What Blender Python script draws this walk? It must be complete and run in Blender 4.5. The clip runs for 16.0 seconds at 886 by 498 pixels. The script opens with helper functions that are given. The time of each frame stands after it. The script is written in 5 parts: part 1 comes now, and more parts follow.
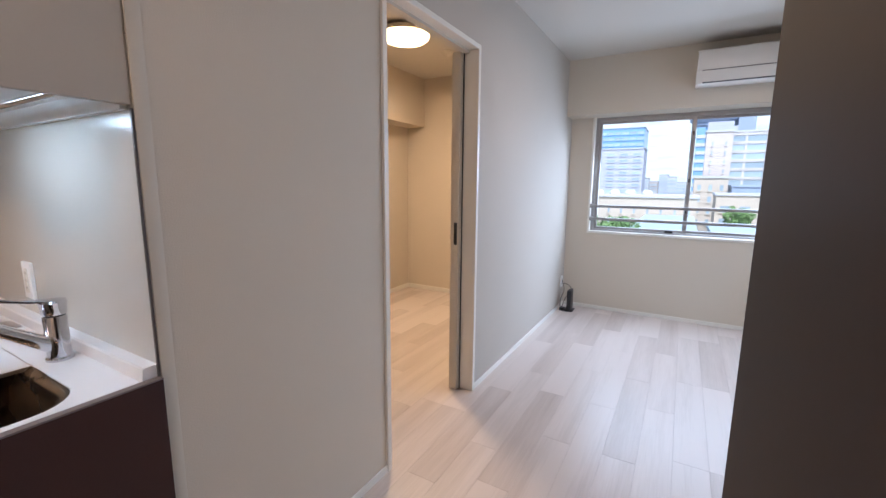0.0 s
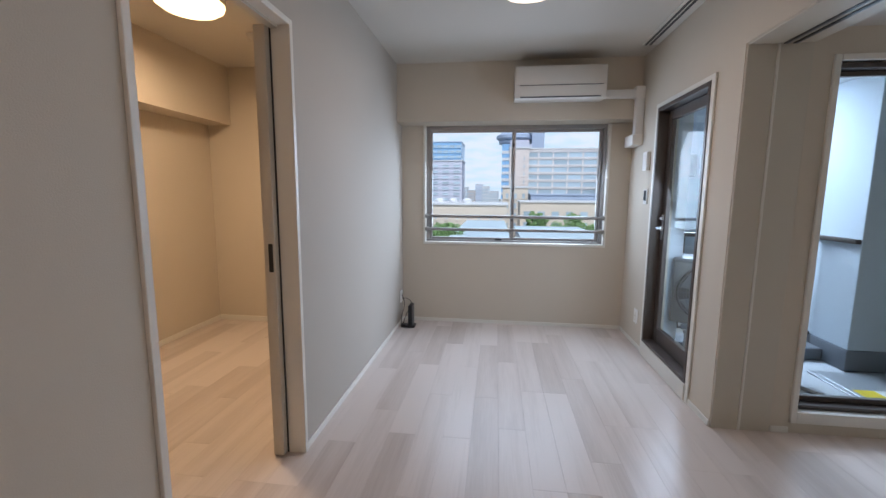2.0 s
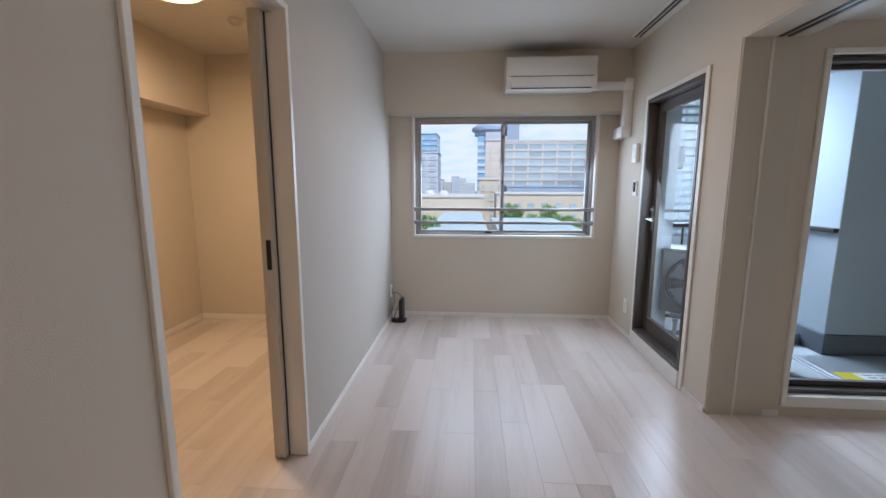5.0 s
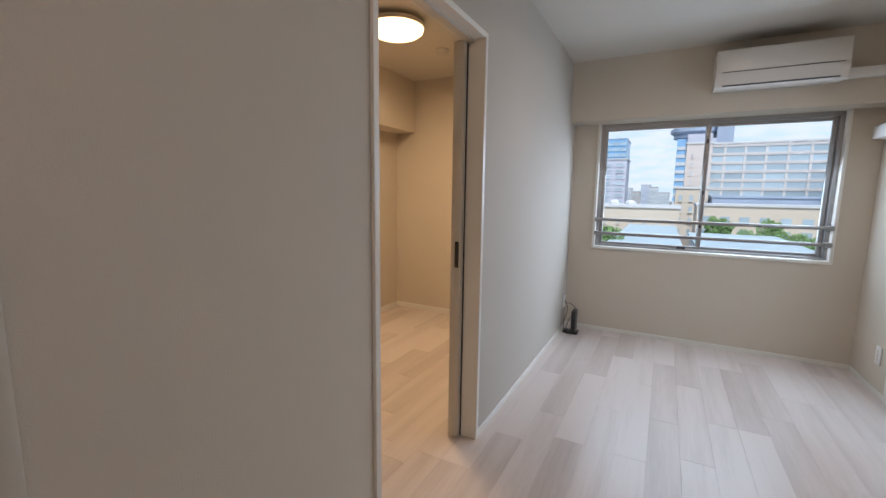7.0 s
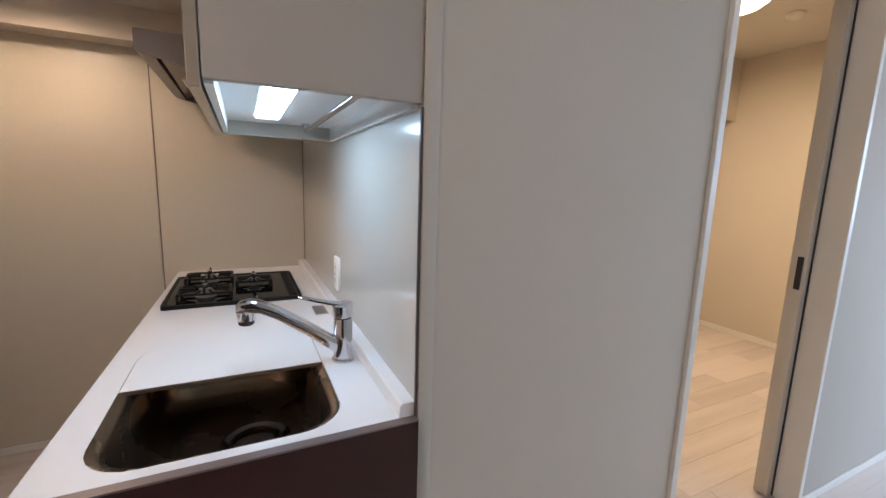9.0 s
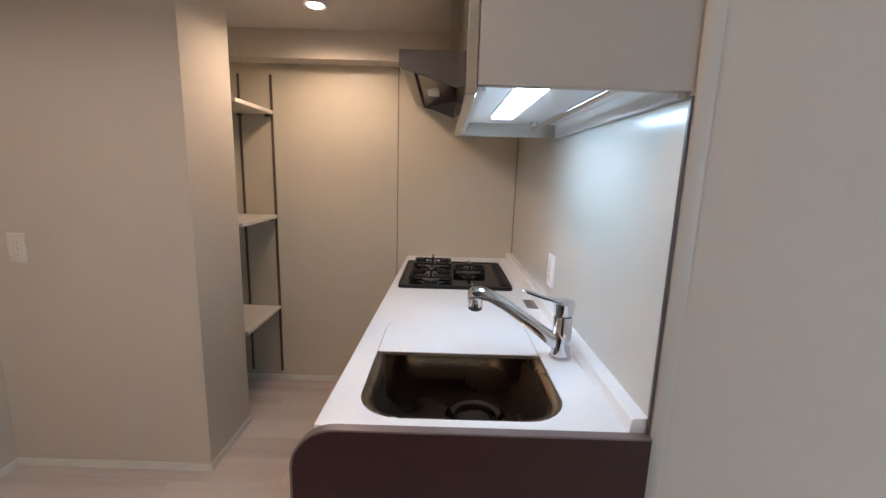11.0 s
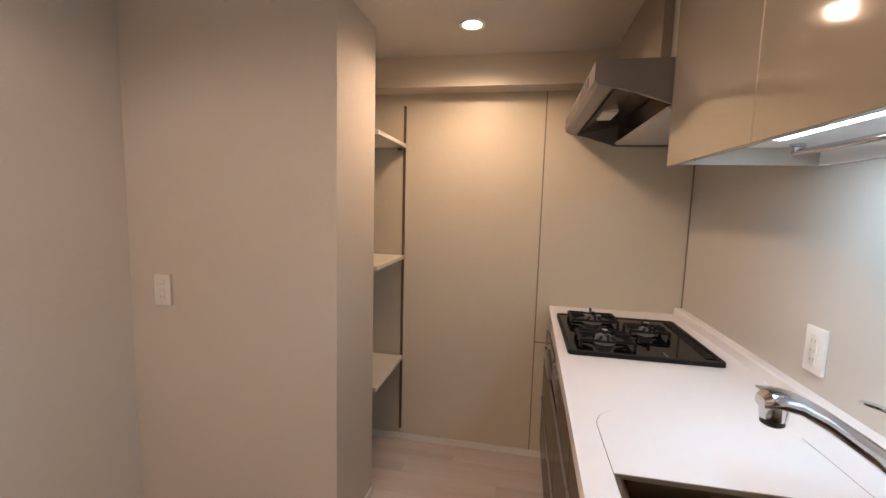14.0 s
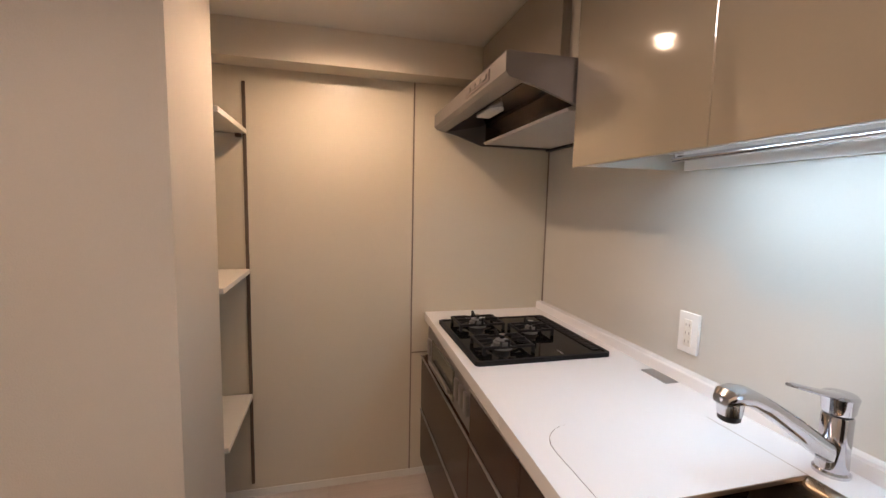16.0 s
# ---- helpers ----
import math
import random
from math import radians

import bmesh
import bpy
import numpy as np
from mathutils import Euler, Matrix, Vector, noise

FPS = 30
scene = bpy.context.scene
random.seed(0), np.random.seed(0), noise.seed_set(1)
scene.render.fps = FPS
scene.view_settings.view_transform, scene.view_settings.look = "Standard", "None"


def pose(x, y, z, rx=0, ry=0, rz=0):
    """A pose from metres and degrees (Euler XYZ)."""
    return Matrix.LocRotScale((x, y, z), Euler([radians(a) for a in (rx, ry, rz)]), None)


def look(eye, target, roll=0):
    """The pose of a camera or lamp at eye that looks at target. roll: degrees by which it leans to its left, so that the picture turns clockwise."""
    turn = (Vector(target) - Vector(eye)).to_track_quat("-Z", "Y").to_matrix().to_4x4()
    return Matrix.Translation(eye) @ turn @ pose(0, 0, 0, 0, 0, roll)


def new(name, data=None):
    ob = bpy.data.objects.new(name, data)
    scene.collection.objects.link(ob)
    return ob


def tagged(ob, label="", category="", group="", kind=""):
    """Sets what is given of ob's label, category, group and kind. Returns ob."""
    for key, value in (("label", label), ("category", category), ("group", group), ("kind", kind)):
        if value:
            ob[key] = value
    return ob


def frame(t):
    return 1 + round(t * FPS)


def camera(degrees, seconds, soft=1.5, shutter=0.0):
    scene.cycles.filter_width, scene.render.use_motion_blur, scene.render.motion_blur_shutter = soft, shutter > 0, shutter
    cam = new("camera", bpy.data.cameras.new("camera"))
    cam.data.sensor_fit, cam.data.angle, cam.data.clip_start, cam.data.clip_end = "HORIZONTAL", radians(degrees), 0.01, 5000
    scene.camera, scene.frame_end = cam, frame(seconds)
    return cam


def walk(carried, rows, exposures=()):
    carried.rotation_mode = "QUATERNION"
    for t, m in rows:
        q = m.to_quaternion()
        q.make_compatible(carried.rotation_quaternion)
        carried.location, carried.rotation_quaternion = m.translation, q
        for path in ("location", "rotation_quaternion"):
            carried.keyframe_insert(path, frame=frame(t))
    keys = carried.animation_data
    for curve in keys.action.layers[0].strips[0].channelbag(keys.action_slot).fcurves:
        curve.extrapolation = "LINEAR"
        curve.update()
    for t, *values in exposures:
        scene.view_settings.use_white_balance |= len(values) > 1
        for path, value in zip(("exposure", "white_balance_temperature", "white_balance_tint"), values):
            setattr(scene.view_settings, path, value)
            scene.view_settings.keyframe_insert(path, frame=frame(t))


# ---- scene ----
cam = camera(93.8, 16.0, soft=1.5)
PATH = [
    (0, (0.153, 0.307, 1.258), (-0.833, 2.019, 0.945), 0.5),
    (0.5, (0.101, 0.386, 1.267), (-0.795, 2.149, 0.964), 0.9),
    (1, (0.085, 0.494, 1.261), (-0.648, 2.332, 0.97), 1.0),
    (1.5, (0.056, 0.609, 1.265), (-0.446, 2.526, 0.994), 0.8),
    (2, (0.023, 0.675, 1.264), (-0.225, 2.642, 0.999), 0.4),
    (2.5, (-0.044, 0.706, 1.268), (-0.084, 2.687, 0.998), -0.2),
    (3, (-0.108, 0.709, 1.265), (-0.023, 2.687, 0.982), -0.9),
    (3.5, (-0.151, 0.719, 1.269), (-0.05, 2.694, 0.97), -1.3),
    (6, (-0.084, 0.67, 1.265), (-0.557, 2.59, 0.966), 1.1),
    (6.5, (-0.086, 0.642, 1.272), (-0.761, 2.502, 0.981), 1.1),
    (7, (-0.092, 0.602, 1.272), (-1.022, 2.352, 1.002), 0.8),
    (7.5, (-0.118, 0.576, 1.279), (-1.326, 2.146, 1.001), 1.0),
    (8, (-0.14, 0.541, 1.277), (-1.594, 1.884, 0.988), 1.1),
    (8.5, (-0.155, 0.503, 1.276), (-1.797, 1.605, 0.975), 1.5),
    (9, (-0.156, 0.468, 1.276), (-1.932, 1.331, 0.96), 1.8),
    (9.5, (-0.154, 0.441, 1.273), (-2.026, 1.061, 0.945), 1.9),
    (10, (-0.148, 0.411, 1.277), (-2.076, 0.818, 0.935), 1.9),
    (12.5, (-0.29, 0.305, 1.272), (-2.216, -0.143, 0.969), 1.9),
    (13, (-0.35, 0.247, 1.275), (-2.267, -0.258, 1.011), 2.0),
    (13.5, (-0.432, 0.143, 1.288), (-2.361, -0.331, 1.056), 1.8),
    (14, (-0.455, 0.019, 1.284), (-2.409, -0.348, 1.068), 1.6),
    (14.5, (-0.478, -0.126, 1.285), (-2.457, -0.319, 1.077), 1.4),
    (15, (-0.535, -0.19, 1.277), (-2.525, -0.175, 1.075), 1.3),
    (15.5, (-0.632, -0.202, 1.292), (-2.606, 0.049, 1.087), 1.2),
    (16, (-0.676, -0.221, 1.29), (-2.604, 0.273, 1.085), 1.3),
]
EXPO = [(0.0, 0.12, 5600, 20), (0.5, -0.12, 5700, 19), (1.5, -0.40, 5800, 18), (3.5, -0.51, 5850, 19), (6.0, -0.37, 5900, 18), (7.0, -0.37, 5950, 17), (8.0, -0.10, 5800, 15),
        (9.0, 0.17, 5350, 14), (10.0, 0.33, 5280, 13), (12.5, 0.34, 5650, 16), (13.5, 0.45, 5850, 18), (15.0, 0.49, 5880, 18), (16.0, 0.46, 5850, 18)]
walk(cam, [(t, look(eye, target, roll)) for t, eye, target, roll in PATH], EXPO)

# ---------------------------------------------------------------- world and sun
world = bpy.data.worlds.new("world")
scene.world = world
world.use_nodes = True
wn = world.node_tree
sky = wn.nodes.new("ShaderNodeTexSky")
sky.sky_type = 'NISHITA'
sky.sun_disc = False
sky.sun_elevation = radians(48)
sky.sun_rotation = radians(205)
sky.air_density = 1.0
sky.dust_density = 1.5
wn.nodes["Background"].inputs["Strength"].default_value = 0.15
wn.links.new(sky.outputs[0], wn.nodes["Background"].inputs["Color"])
sun = new("sun", bpy.data.lights.new("sun", "SUN"))
sun.data.energy = 4.6
sun.data.angle = radians(12)
sun.data.color = (1.0, 0.97, 0.93)
sun.matrix_world = look((20, -40, 55), (0, 0, 0))


def area(name, w, h, power, color, m):
    d = bpy.data.lights.new(name, "AREA")
    d.shape, d.size, d.size_y, d.energy, d.color = "RECTANGLE", w, h, power, color
    ob = new(name, d)
    ob.matrix_world = m
    return ob


DAY = (0.74, 0.885, 1.0)
WARM = (1.0, 0.73, 0.50)
# sky light in the three openings
area("window_daylight", 1.55, 1.05, 30, DAY, look((0.18, 4.80, 1.36), (0.18, 3.0, 0.15)))
area("door_daylight", 0.6, 1.6, 15, DAY, look((1.42, 3.65, 1.05), (0.3, 3.65, 0.45)))
area("balcony_daylight", 1.6, 1.6, 12, DAY, look((2.55, 3.15, 1.05), (1.2, 1.5, 1.0)))

area("balcony_skylight", 1.3, 1.2, 195, DAY, look((2.0, 5.6, 2.25), (2.7, 3.5, 0.0)))

# ---------------------------------------------------------------- materials


def mat(name, color, rough=0.6, metal=0.0, vary=0.06, scale=6.0, bump=0.0, bscale=200.0, coat=0.0, rand=0.0, spec=0.5):
    """A surface with cloudy and fine variation of its colour and a fine relief."""
    m = bpy.data.materials.new(name)
    m.use_nodes = True
    nt = m.node_tree
    n, l = nt.nodes, nt.links
    p = n["Principled BSDF"]
    p.inputs["Roughness"].default_value = rough
    p.inputs["Metallic"].default_value = metal
    p.inputs["Coat Weight"].default_value = coat
    p.inputs["Coat Roughness"].default_value = 0.04
    p.inputs["Specular IOR Level"].default_value = spec
    tc = n.new("ShaderNodeTexCoord")
    big = n.new("ShaderNodeTexNoise")
    big.inputs["Scale"].default_value = scale
    big.inputs["Detail"].default_value = 5
    fine = n.new("ShaderNodeTexNoise")
    fine.inputs["Scale"].default_value = bscale
    fine.inputs["Detail"].default_value = 3
    for t in (big, fine):
        l.new(tc.outputs["Object"], t.inputs["Vector"])
    add = n.new("ShaderNodeMath")
    add.operation = "MULTIPLY_ADD"
    l.new(fine.outputs["Fac"], add.inputs[0])
    add.inputs[1].default_value = 0.5
    l.new(big.outputs["Fac"], add.inputs[2])
    last = add
    if rand:
        oi = n.new("ShaderNodeObjectInfo")
        ra = n.new("ShaderNodeMath")
        ra.operation = "MULTIPLY_ADD"
        l.new(oi.outputs["Random"], ra.inputs[0])
        ra.inputs[1].default_value = rand
        l.new(add.outputs[0], ra.inputs[2])
        last = ra
    ramp = n.new("ShaderNodeMapRange")
    ramp.inputs["From Min"].default_value = 0.4
    ramp.inputs["From Max"].default_value = 1.1 + rand
    ramp.inputs["To Min"].default_value = 1.0 - vary
    ramp.inputs["To Max"].default_value = 1.0 + vary
    l.new(last.outputs[0], ramp.inputs["Value"])
    mul = n.new("ShaderNodeVectorMath")
    mul.operation = "SCALE"
    mul.inputs[0].default_value = color
    l.new(ramp.outputs[0], mul.inputs["Scale"])
    l.new(mul.outputs[0], p.inputs["Base Color"])
    rr = n.new("ShaderNodeMapRange")
    rr.inputs["To Min"].default_value = max(rough - 0.03, 0.02)
    rr.inputs["To Max"].default_value = min(rough + 0.03, 1)
    if rough > 0.12:
        l.new(big.outputs["Fac"], rr.inputs["Value"])
        l.new(rr.outputs[0], p.inputs["Roughness"])
    if bump:
        b = n.new("ShaderNodeBump")
        b.inputs["Strength"].default_value = bump
        b.inputs["Distance"].default_value = 0.002
        l.new(fine.outputs["Fac"], b.inputs["Height"])
        l.new(b.outputs[0], p.inputs["Normal"])
    return m


def wood_mat(name):
    """Pale oak: long grain along y, tone shifting from plank to plank."""
    m = bpy.data.materials.new(name)
    m.use_nodes = True
    nt = m.node_tree
    n, l = nt.nodes, nt.links
    p = n["Principled BSDF"]
    tc = n.new("ShaderNodeTexCoord")
    oi = n.new("ShaderNodeObjectInfo")
    off = n.new("ShaderNodeVectorMath")
    off.operation = "SCALE"
    off.inputs[0].default_value = (37.0, 91.0, 13.0)
    l.new(oi.outputs["Random"], off.inputs["Scale"])
    mv = n.new("ShaderNodeVectorMath")
    l.new(tc.outputs["Object"], mv.inputs[0])
    l.new(off.outputs[0], mv.inputs[1])
    mp = n.new("ShaderNodeMapping")
    mp.inputs["Scale"].default_value = (9.0, 0.5, 1.0)
    l.new(mv.outputs[0], mp.inputs["Vector"])
    g1 = n.new("ShaderNodeTexNoise")
    g1.inputs["Scale"].default_value = 1.0
    g1.inputs["Detail"].default_value = 3
    g1.inputs["Distortion"].default_value = 0.15
    l.new(mp.outputs[0], g1.inputs["Vector"])
    mp2 = n.new("ShaderNodeMapping")
    mp2.inputs["Scale"].default_value = (160.0, 6.0, 1.0)
    l.new(mv.outputs[0], mp2.inputs["Vector"])
    g2 = n.new("ShaderNodeTexNoise")
    g2.inputs["Scale"].default_value = 1.0
    g2.inputs["Detail"].default_value = 4
    l.new(mp2.outputs[0], g2.inputs["Vector"])
    a1 = n.new("ShaderNodeMath")
    a1.operation = "MULTIPLY_ADD"
    l.new(g2.outputs["Fac"], a1.inputs[0])
    a1.inputs[1].default_value = 0.35
    l.new(g1.outputs["Fac"], a1.inputs[2])
    a2 = n.new("ShaderNodeMath")
    a2.operation = "MULTIPLY_ADD"
    l.new(oi.outputs["Random"], a2.inputs[0])
    a2.inputs[1].default_value = 0.42
    l.new(a1.outputs[0], a2.inputs[2])
    cr = n.new("ShaderNodeValToRGB")
    cr.color_ramp.elements[0].position = 0.42
    cr.color_ramp.elements[0].color = (0.44, 0.365, 0.315, 1)
    cr.color_ramp.elements[1].position = 1.22
    cr.color_ramp.elements[1].color = (0.65, 0.572, 0.518, 1)
    l.new(a2.outputs[0], cr.inputs["Fac"])
    l.new(cr.outputs[0], p.inputs["Base Color"])
    rr = n.new("ShaderNodeMapRange")
    rr.inputs["To Min"].default_value = 0.29
    rr.inputs["To Max"].default_value = 0.35
    l.new(g1.outputs["Fac"], rr.inputs["Value"])
    l.new(rr.outputs[0], p.inputs["Roughness"])
    b = n.new("ShaderNodeBump")
    b.inputs["Strength"].default_value = 0.10
    b.inputs["Distance"].default_value = 0.001
    l.new(g2.outputs["Fac"], b.inputs["Height"])
    l.new(b.outputs[0], p.inputs["Normal"])
    return m


def glow_mat(name, color, strength):
    m = bpy.data.materials.new(name)
    m.use_nodes = True
    p = m.node_tree.nodes["Principled BSDF"]
    p.inputs["Base Color"].default_value = (0.85, 0.83, 0.8, 1)
    p.inputs["Emission Color"].default_value = (*color, 1)
    p.inputs["Emission Strength"].default_value = strength
    return m


def glass_mat(name, tint=(0.93, 0.97, 0.97)):
    m = bpy.data.materials.new(name)
    m.use_nodes = True
    n, l = m.node_tree.nodes, m.node_tree.links
    n.remove(n["Principled BSDF"])
    tr = n.new("ShaderNodeBsdfTransparent")
    tr.inputs[0].default_value = (*tint, 1)
    gl = n.new("ShaderNodeBsdfGlossy")
    gl.inputs["Roughness"].default_value = 0.02
    lw = n.new("ShaderNodeLayerWeight")
    lw.inputs["Blend"].default_value = 0.5
    pw = n.new("ShaderNodeMath")
    pw.operation = "POWER"
    l.new(lw.outputs["Facing"], pw.inputs[0])
    pw.inputs[1].default_value = 4.0
    fr = n.new("ShaderNodeMath")
    fr.operation = "MULTIPLY_ADD"
    l.new(pw.outputs[0], fr.inputs[0])
    fr.inputs[1].default_value = 0.6
    fr.inputs[2].default_value = 0.002
    mx = n.new("ShaderNodeMixShader")
    l.new(fr.outputs[0], mx.inputs[0])
    l.new(tr.outputs[0], mx.inputs[1])
    l.new(gl.outputs[0], mx.inputs[2])
    l.new(mx.outputs[0], n["Material Output"].inputs["Surface"])
    return m


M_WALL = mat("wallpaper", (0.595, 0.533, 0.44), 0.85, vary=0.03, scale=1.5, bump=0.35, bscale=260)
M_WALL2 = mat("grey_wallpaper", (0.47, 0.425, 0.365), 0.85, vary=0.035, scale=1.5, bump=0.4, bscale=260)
M_CEIL = mat("ceiling_paper", (0.60, 0.565, 0.505), 0.9, vary=0.02, scale=1.2, bump=0.2, bscale=220)
M_TRIM = mat("white_trim", (0.74, 0.715, 0.65), 0.4, vary=0.02, scale=4)
M_JAMB = mat("beige_jamb", (0.56, 0.515, 0.43), 0.5, vary=0.03, scale=4)
M_FLOOR = wood_mat("pale_oak")
M_GAP = mat("floor_gap", (0.46, 0.38, 0.32), 0.8)
M_BRONZE = mat("bronze_aluminium", (0.085, 0.068, 0.058), 0.36, 0.25, vary=0.05, scale=8)
M_ALU = mat("grey_aluminium", (0.34, 0.33, 0.32), 0.35, 0.7, vary=0.05, scale=8)
M_GLASS = glass_mat("window_glass")
M_WHITE = mat("white_plastic", (0.80, 0.79, 0.76), 0.32, vary=0.015, scale=8)
M_DARKPL = mat("black_plastic", (0.012, 0.012, 0.013), 0.35, vary=0.1, scale=20)
M_BROWN = mat("dark_brown_laminate", (0.048, 0.023, 0.021), 0.2, vary=0.10, scale=3, coat=0.05, spec=0.2)
M_DRAWER = mat("brown_drawer_front", (0.050, 0.027, 0.017), 0.22, vary=0.10, scale=3, spec=0.12)
M_EDGE = mat("brown_grey_edge", (0.16, 0.12, 0.11), 0.3, vary=0.05)
M_COUNTER = mat("white_counter", (0.80, 0.785, 0.78), 0.24, vary=0.01, scale=2, bscale=60)
M_SPLASH = mat("gloss_splash_panel", (0.57, 0.55, 0.50), 0.19, vary=0.02, scale=2)
M_KWALL = mat("kitchen_panel", (0.60, 0.54, 0.42), 0.30, vary=0.025, scale=2)
M_CAB = mat("gloss_beige_door", (0.35, 0.30, 0.225), 0.07, vary=0.02, scale=2, coat=0.6)
M_CABSIDE = mat("beige_carcass", (0.43, 0.395, 0.335), 0.5, vary=0.025, scale=3)
M_CABIN = mat("white_carcass", (0.78, 0.79, 0.78), 0.4, vary=0.02)
M_HOOD = mat("silver_hood", (0.215, 0.195, 0.185), 0.35, 0.55, vary=0.05, scale=4)
M_STEEL = mat("brushed_steel", (0.36, 0.295, 0.235), 0.30, 0.95, vary=0.08, scale=5, bump=0.08, bscale=300)
M_SINK = mat("bronze_steel", (0.29, 0.225, 0.16), 0.27, 0.95, vary=0.08, scale=5, bump=0.06, bscale=300)
M_CHROME = mat("chrome", (0.62, 0.62, 0.65), 0.10, 1.0, vary=0.02)
M_HOB = mat("black_hob_glass", (0.006, 0.0055, 0.0055), 0.05, vary=0.1, spec=0.12)
M_DOORDK = mat("dark_door_laminate", (0.030, 0.020, 0.017), 0.55, vary=0.12, scale=5, spec=0.2)
M_IRON = mat("cast_iron", (0.014, 0.013, 0.013), 0.55, vary=0.2, scale=40, bump=0.2, bscale=300, spec=0.15)
M_BURNER = mat("burner_alloy", (0.22, 0.21, 0.20), 0.45, 0.8, vary=0.15, scale=40)
M_JOINT = mat("brown_joint", (0.23, 0.18, 0.14), 0.5)
M_RAIL = mat("bronze_rail", (0.16, 0.12, 0.09), 0.4, 0.6)
M_SHELF = mat("cream_shelf", (0.74, 0.69, 0.60), 0.45, vary=0.02)
M_DOWN = glow_mat("downlight_glow", (1.0, 0.74, 0.46), 25)
M_LAMP = glow_mat("lamp_glow", (1.0, 0.68, 0.33), 5.0)
M_LAMP3 = glow_mat("bright_lamp_glow", (1.0, 0.66, 0.30), 5.5)
M_LAMP2 = glow_mat("dim_lamp_glow", (1.0, 0.76, 0.48), 2.2)
M_LED = glow_mat("led_glow", (0.74, 0.94, 1.0), 13.0)
M_BALC = mat("balcony_paint", (0.52, 0.57, 0.62), 0.8, vary=0.06, scale=2, bump=0.3, bscale=90)
M_BALW = mat("balcony_white", (0.72, 0.74, 0.76), 0.7, vary=0.04, scale=2)
M_BALF = mat("balcony_floor", (0.52, 0.54, 0.56), 0.6, vary=0.08, scale=5, bump=0.2, bscale=150)
M_BALD = mat("balcony_skirting", (0.15, 0.16, 0.18), 0.6, vary=0.08)

# ---------------------------------------------------------------- mesh helpers
BASE = {}


def bx(bm, x0, x1, y0, y1, z0, z1, bev=0.0, seg=1):
    """A box in world metres, its edges rounded by bev."""
    r = bmesh.ops.create_cube(bm, size=1.0)
    vs = r["verts"]
    for v in vs:
        v.co = ((x0 + x1) / 2 + v.co.x * (x1 - x0), (y0 + y1) / 2 + v.co.y * (y1 - y0), (z0 + z1) / 2 + v.co.z * (z1 - z0))
    if bev:
        es = {e for v in vs for e in v.link_edges}
        bmesh.ops.bevel(bm, geom=list(es), offset=bev, segments=seg, profile=0.5, affect="EDGES")
    return bm


def box(x0, x1, y0, y1, z0, z1, bev=0.0, seg=1):
    return bx(bmesh.new(), x0, x1, y0, y1, z0, z1, bev, seg)


def rod(bm, p, q, r0, r1=None, n=16, cap=True):
    """A round bar from p to q."""
    p, q = Vector(p), Vector(q)
    d = q - p
    m = Matrix.Translation((p + q) / 2) @ d.to_track_quat("Z", "Y").to_matrix().to_4x4()
    bmesh.ops.create_cone(bm, cap_ends=cap, segments=n, radius1=r0, radius2=r0 if r1 is None else r1, depth=d.length, matrix=m)
    return bm


def lathe(bm, rings, at, n=32, up=Matrix()):
    """A body turned round z from rings of (radius, height)."""
    at = Vector(at)
    loops = []
    for r, h in rings:
        loops.append([bm.verts.new(at + up @ Vector((r * math.cos(2 * math.pi * k / n), r * math.sin(2 * math.pi * k / n), h))) for k in range(n)])
    for a, b in zip(loops, loops[1:]):
        for k in range(n):
            bm.faces.new((a[k], a[(k + 1) % n], b[(k + 1) % n], b[k]))
    bm.faces.new(list(reversed(loops[0])))
    bm.faces.new(loops[-1])
    return bm


def prism(bm, pts, a, b, axis="x"):
    """A solid with the outline pts, drawn in the plane across axis, from a to b."""
    def put(u, v, w):
        return {"x": (w, u, v), "y": (u, w, v), "z": (u, v, w)}[axis]
    lo = [bm.verts.new(put(u, v, a)) for u, v in pts]
    hi = [bm.verts.new(put(u, v, b)) for u, v in pts]
    k = len(pts)
    for i in range(k):
        bm.faces.new((lo[i], lo[(i + 1) % k], hi[(i + 1) % k], hi[i]))
    bm.faces.new(list(reversed(lo)))
    bm.faces.new(hi)
    bmesh.ops.recalc_face_normals(bm, faces=bm.faces)
    return bm


def tube(bm, pts, r, n=10):
    """A bent round bar along pts, with rounded joints."""
    for p, q in zip(pts, pts[1:]):
        rod(bm, p, q, r, n=n)
    for p in pts[1:-1]:
        bmesh.ops.create_icosphere(bm, subdivisions=1, radius=r * 1.02, matrix=Matrix.Translation(p))
    return bm


def smooth(bm, deg=35):
    for f in bm.faces:
        f.smooth = True
    for e in bm.edges:
        if len(e.link_faces) == 2 and e.calc_face_angle(0) > radians(deg):
            e.smooth = False
    return bm


def to_mesh(name, bm, material, base=(0, 0, 0)):
    me = bpy.data.meshes.new(name)
    bmesh.ops.translate(bm, verts=bm.verts, vec=-Vector(base))
    smooth(bm)
    bm.to_mesh(me)
    bm.free()
    me.materials.append(material)
    return me


def thing(name, at, label, category, group="", kind=""):
    """An Empty at the base of a thing; its parts are hung on it."""
    ob = new(name)
    ob.location = at
    ob.empty_display_size = 0.05
    BASE[ob.name] = at
    return tagged(ob, label, category, group, kind)


def part(name, bm, material, parent, label="", kind=""):
    """A mesh in world metres, as one part of a thing or of a part."""
    base = BASE[parent.name]
    ob = new(name, to_mesh(name, bm, material, base))
    ob.parent = parent
    BASE[ob.name] = base
    return tagged(ob, label, kind=kind)


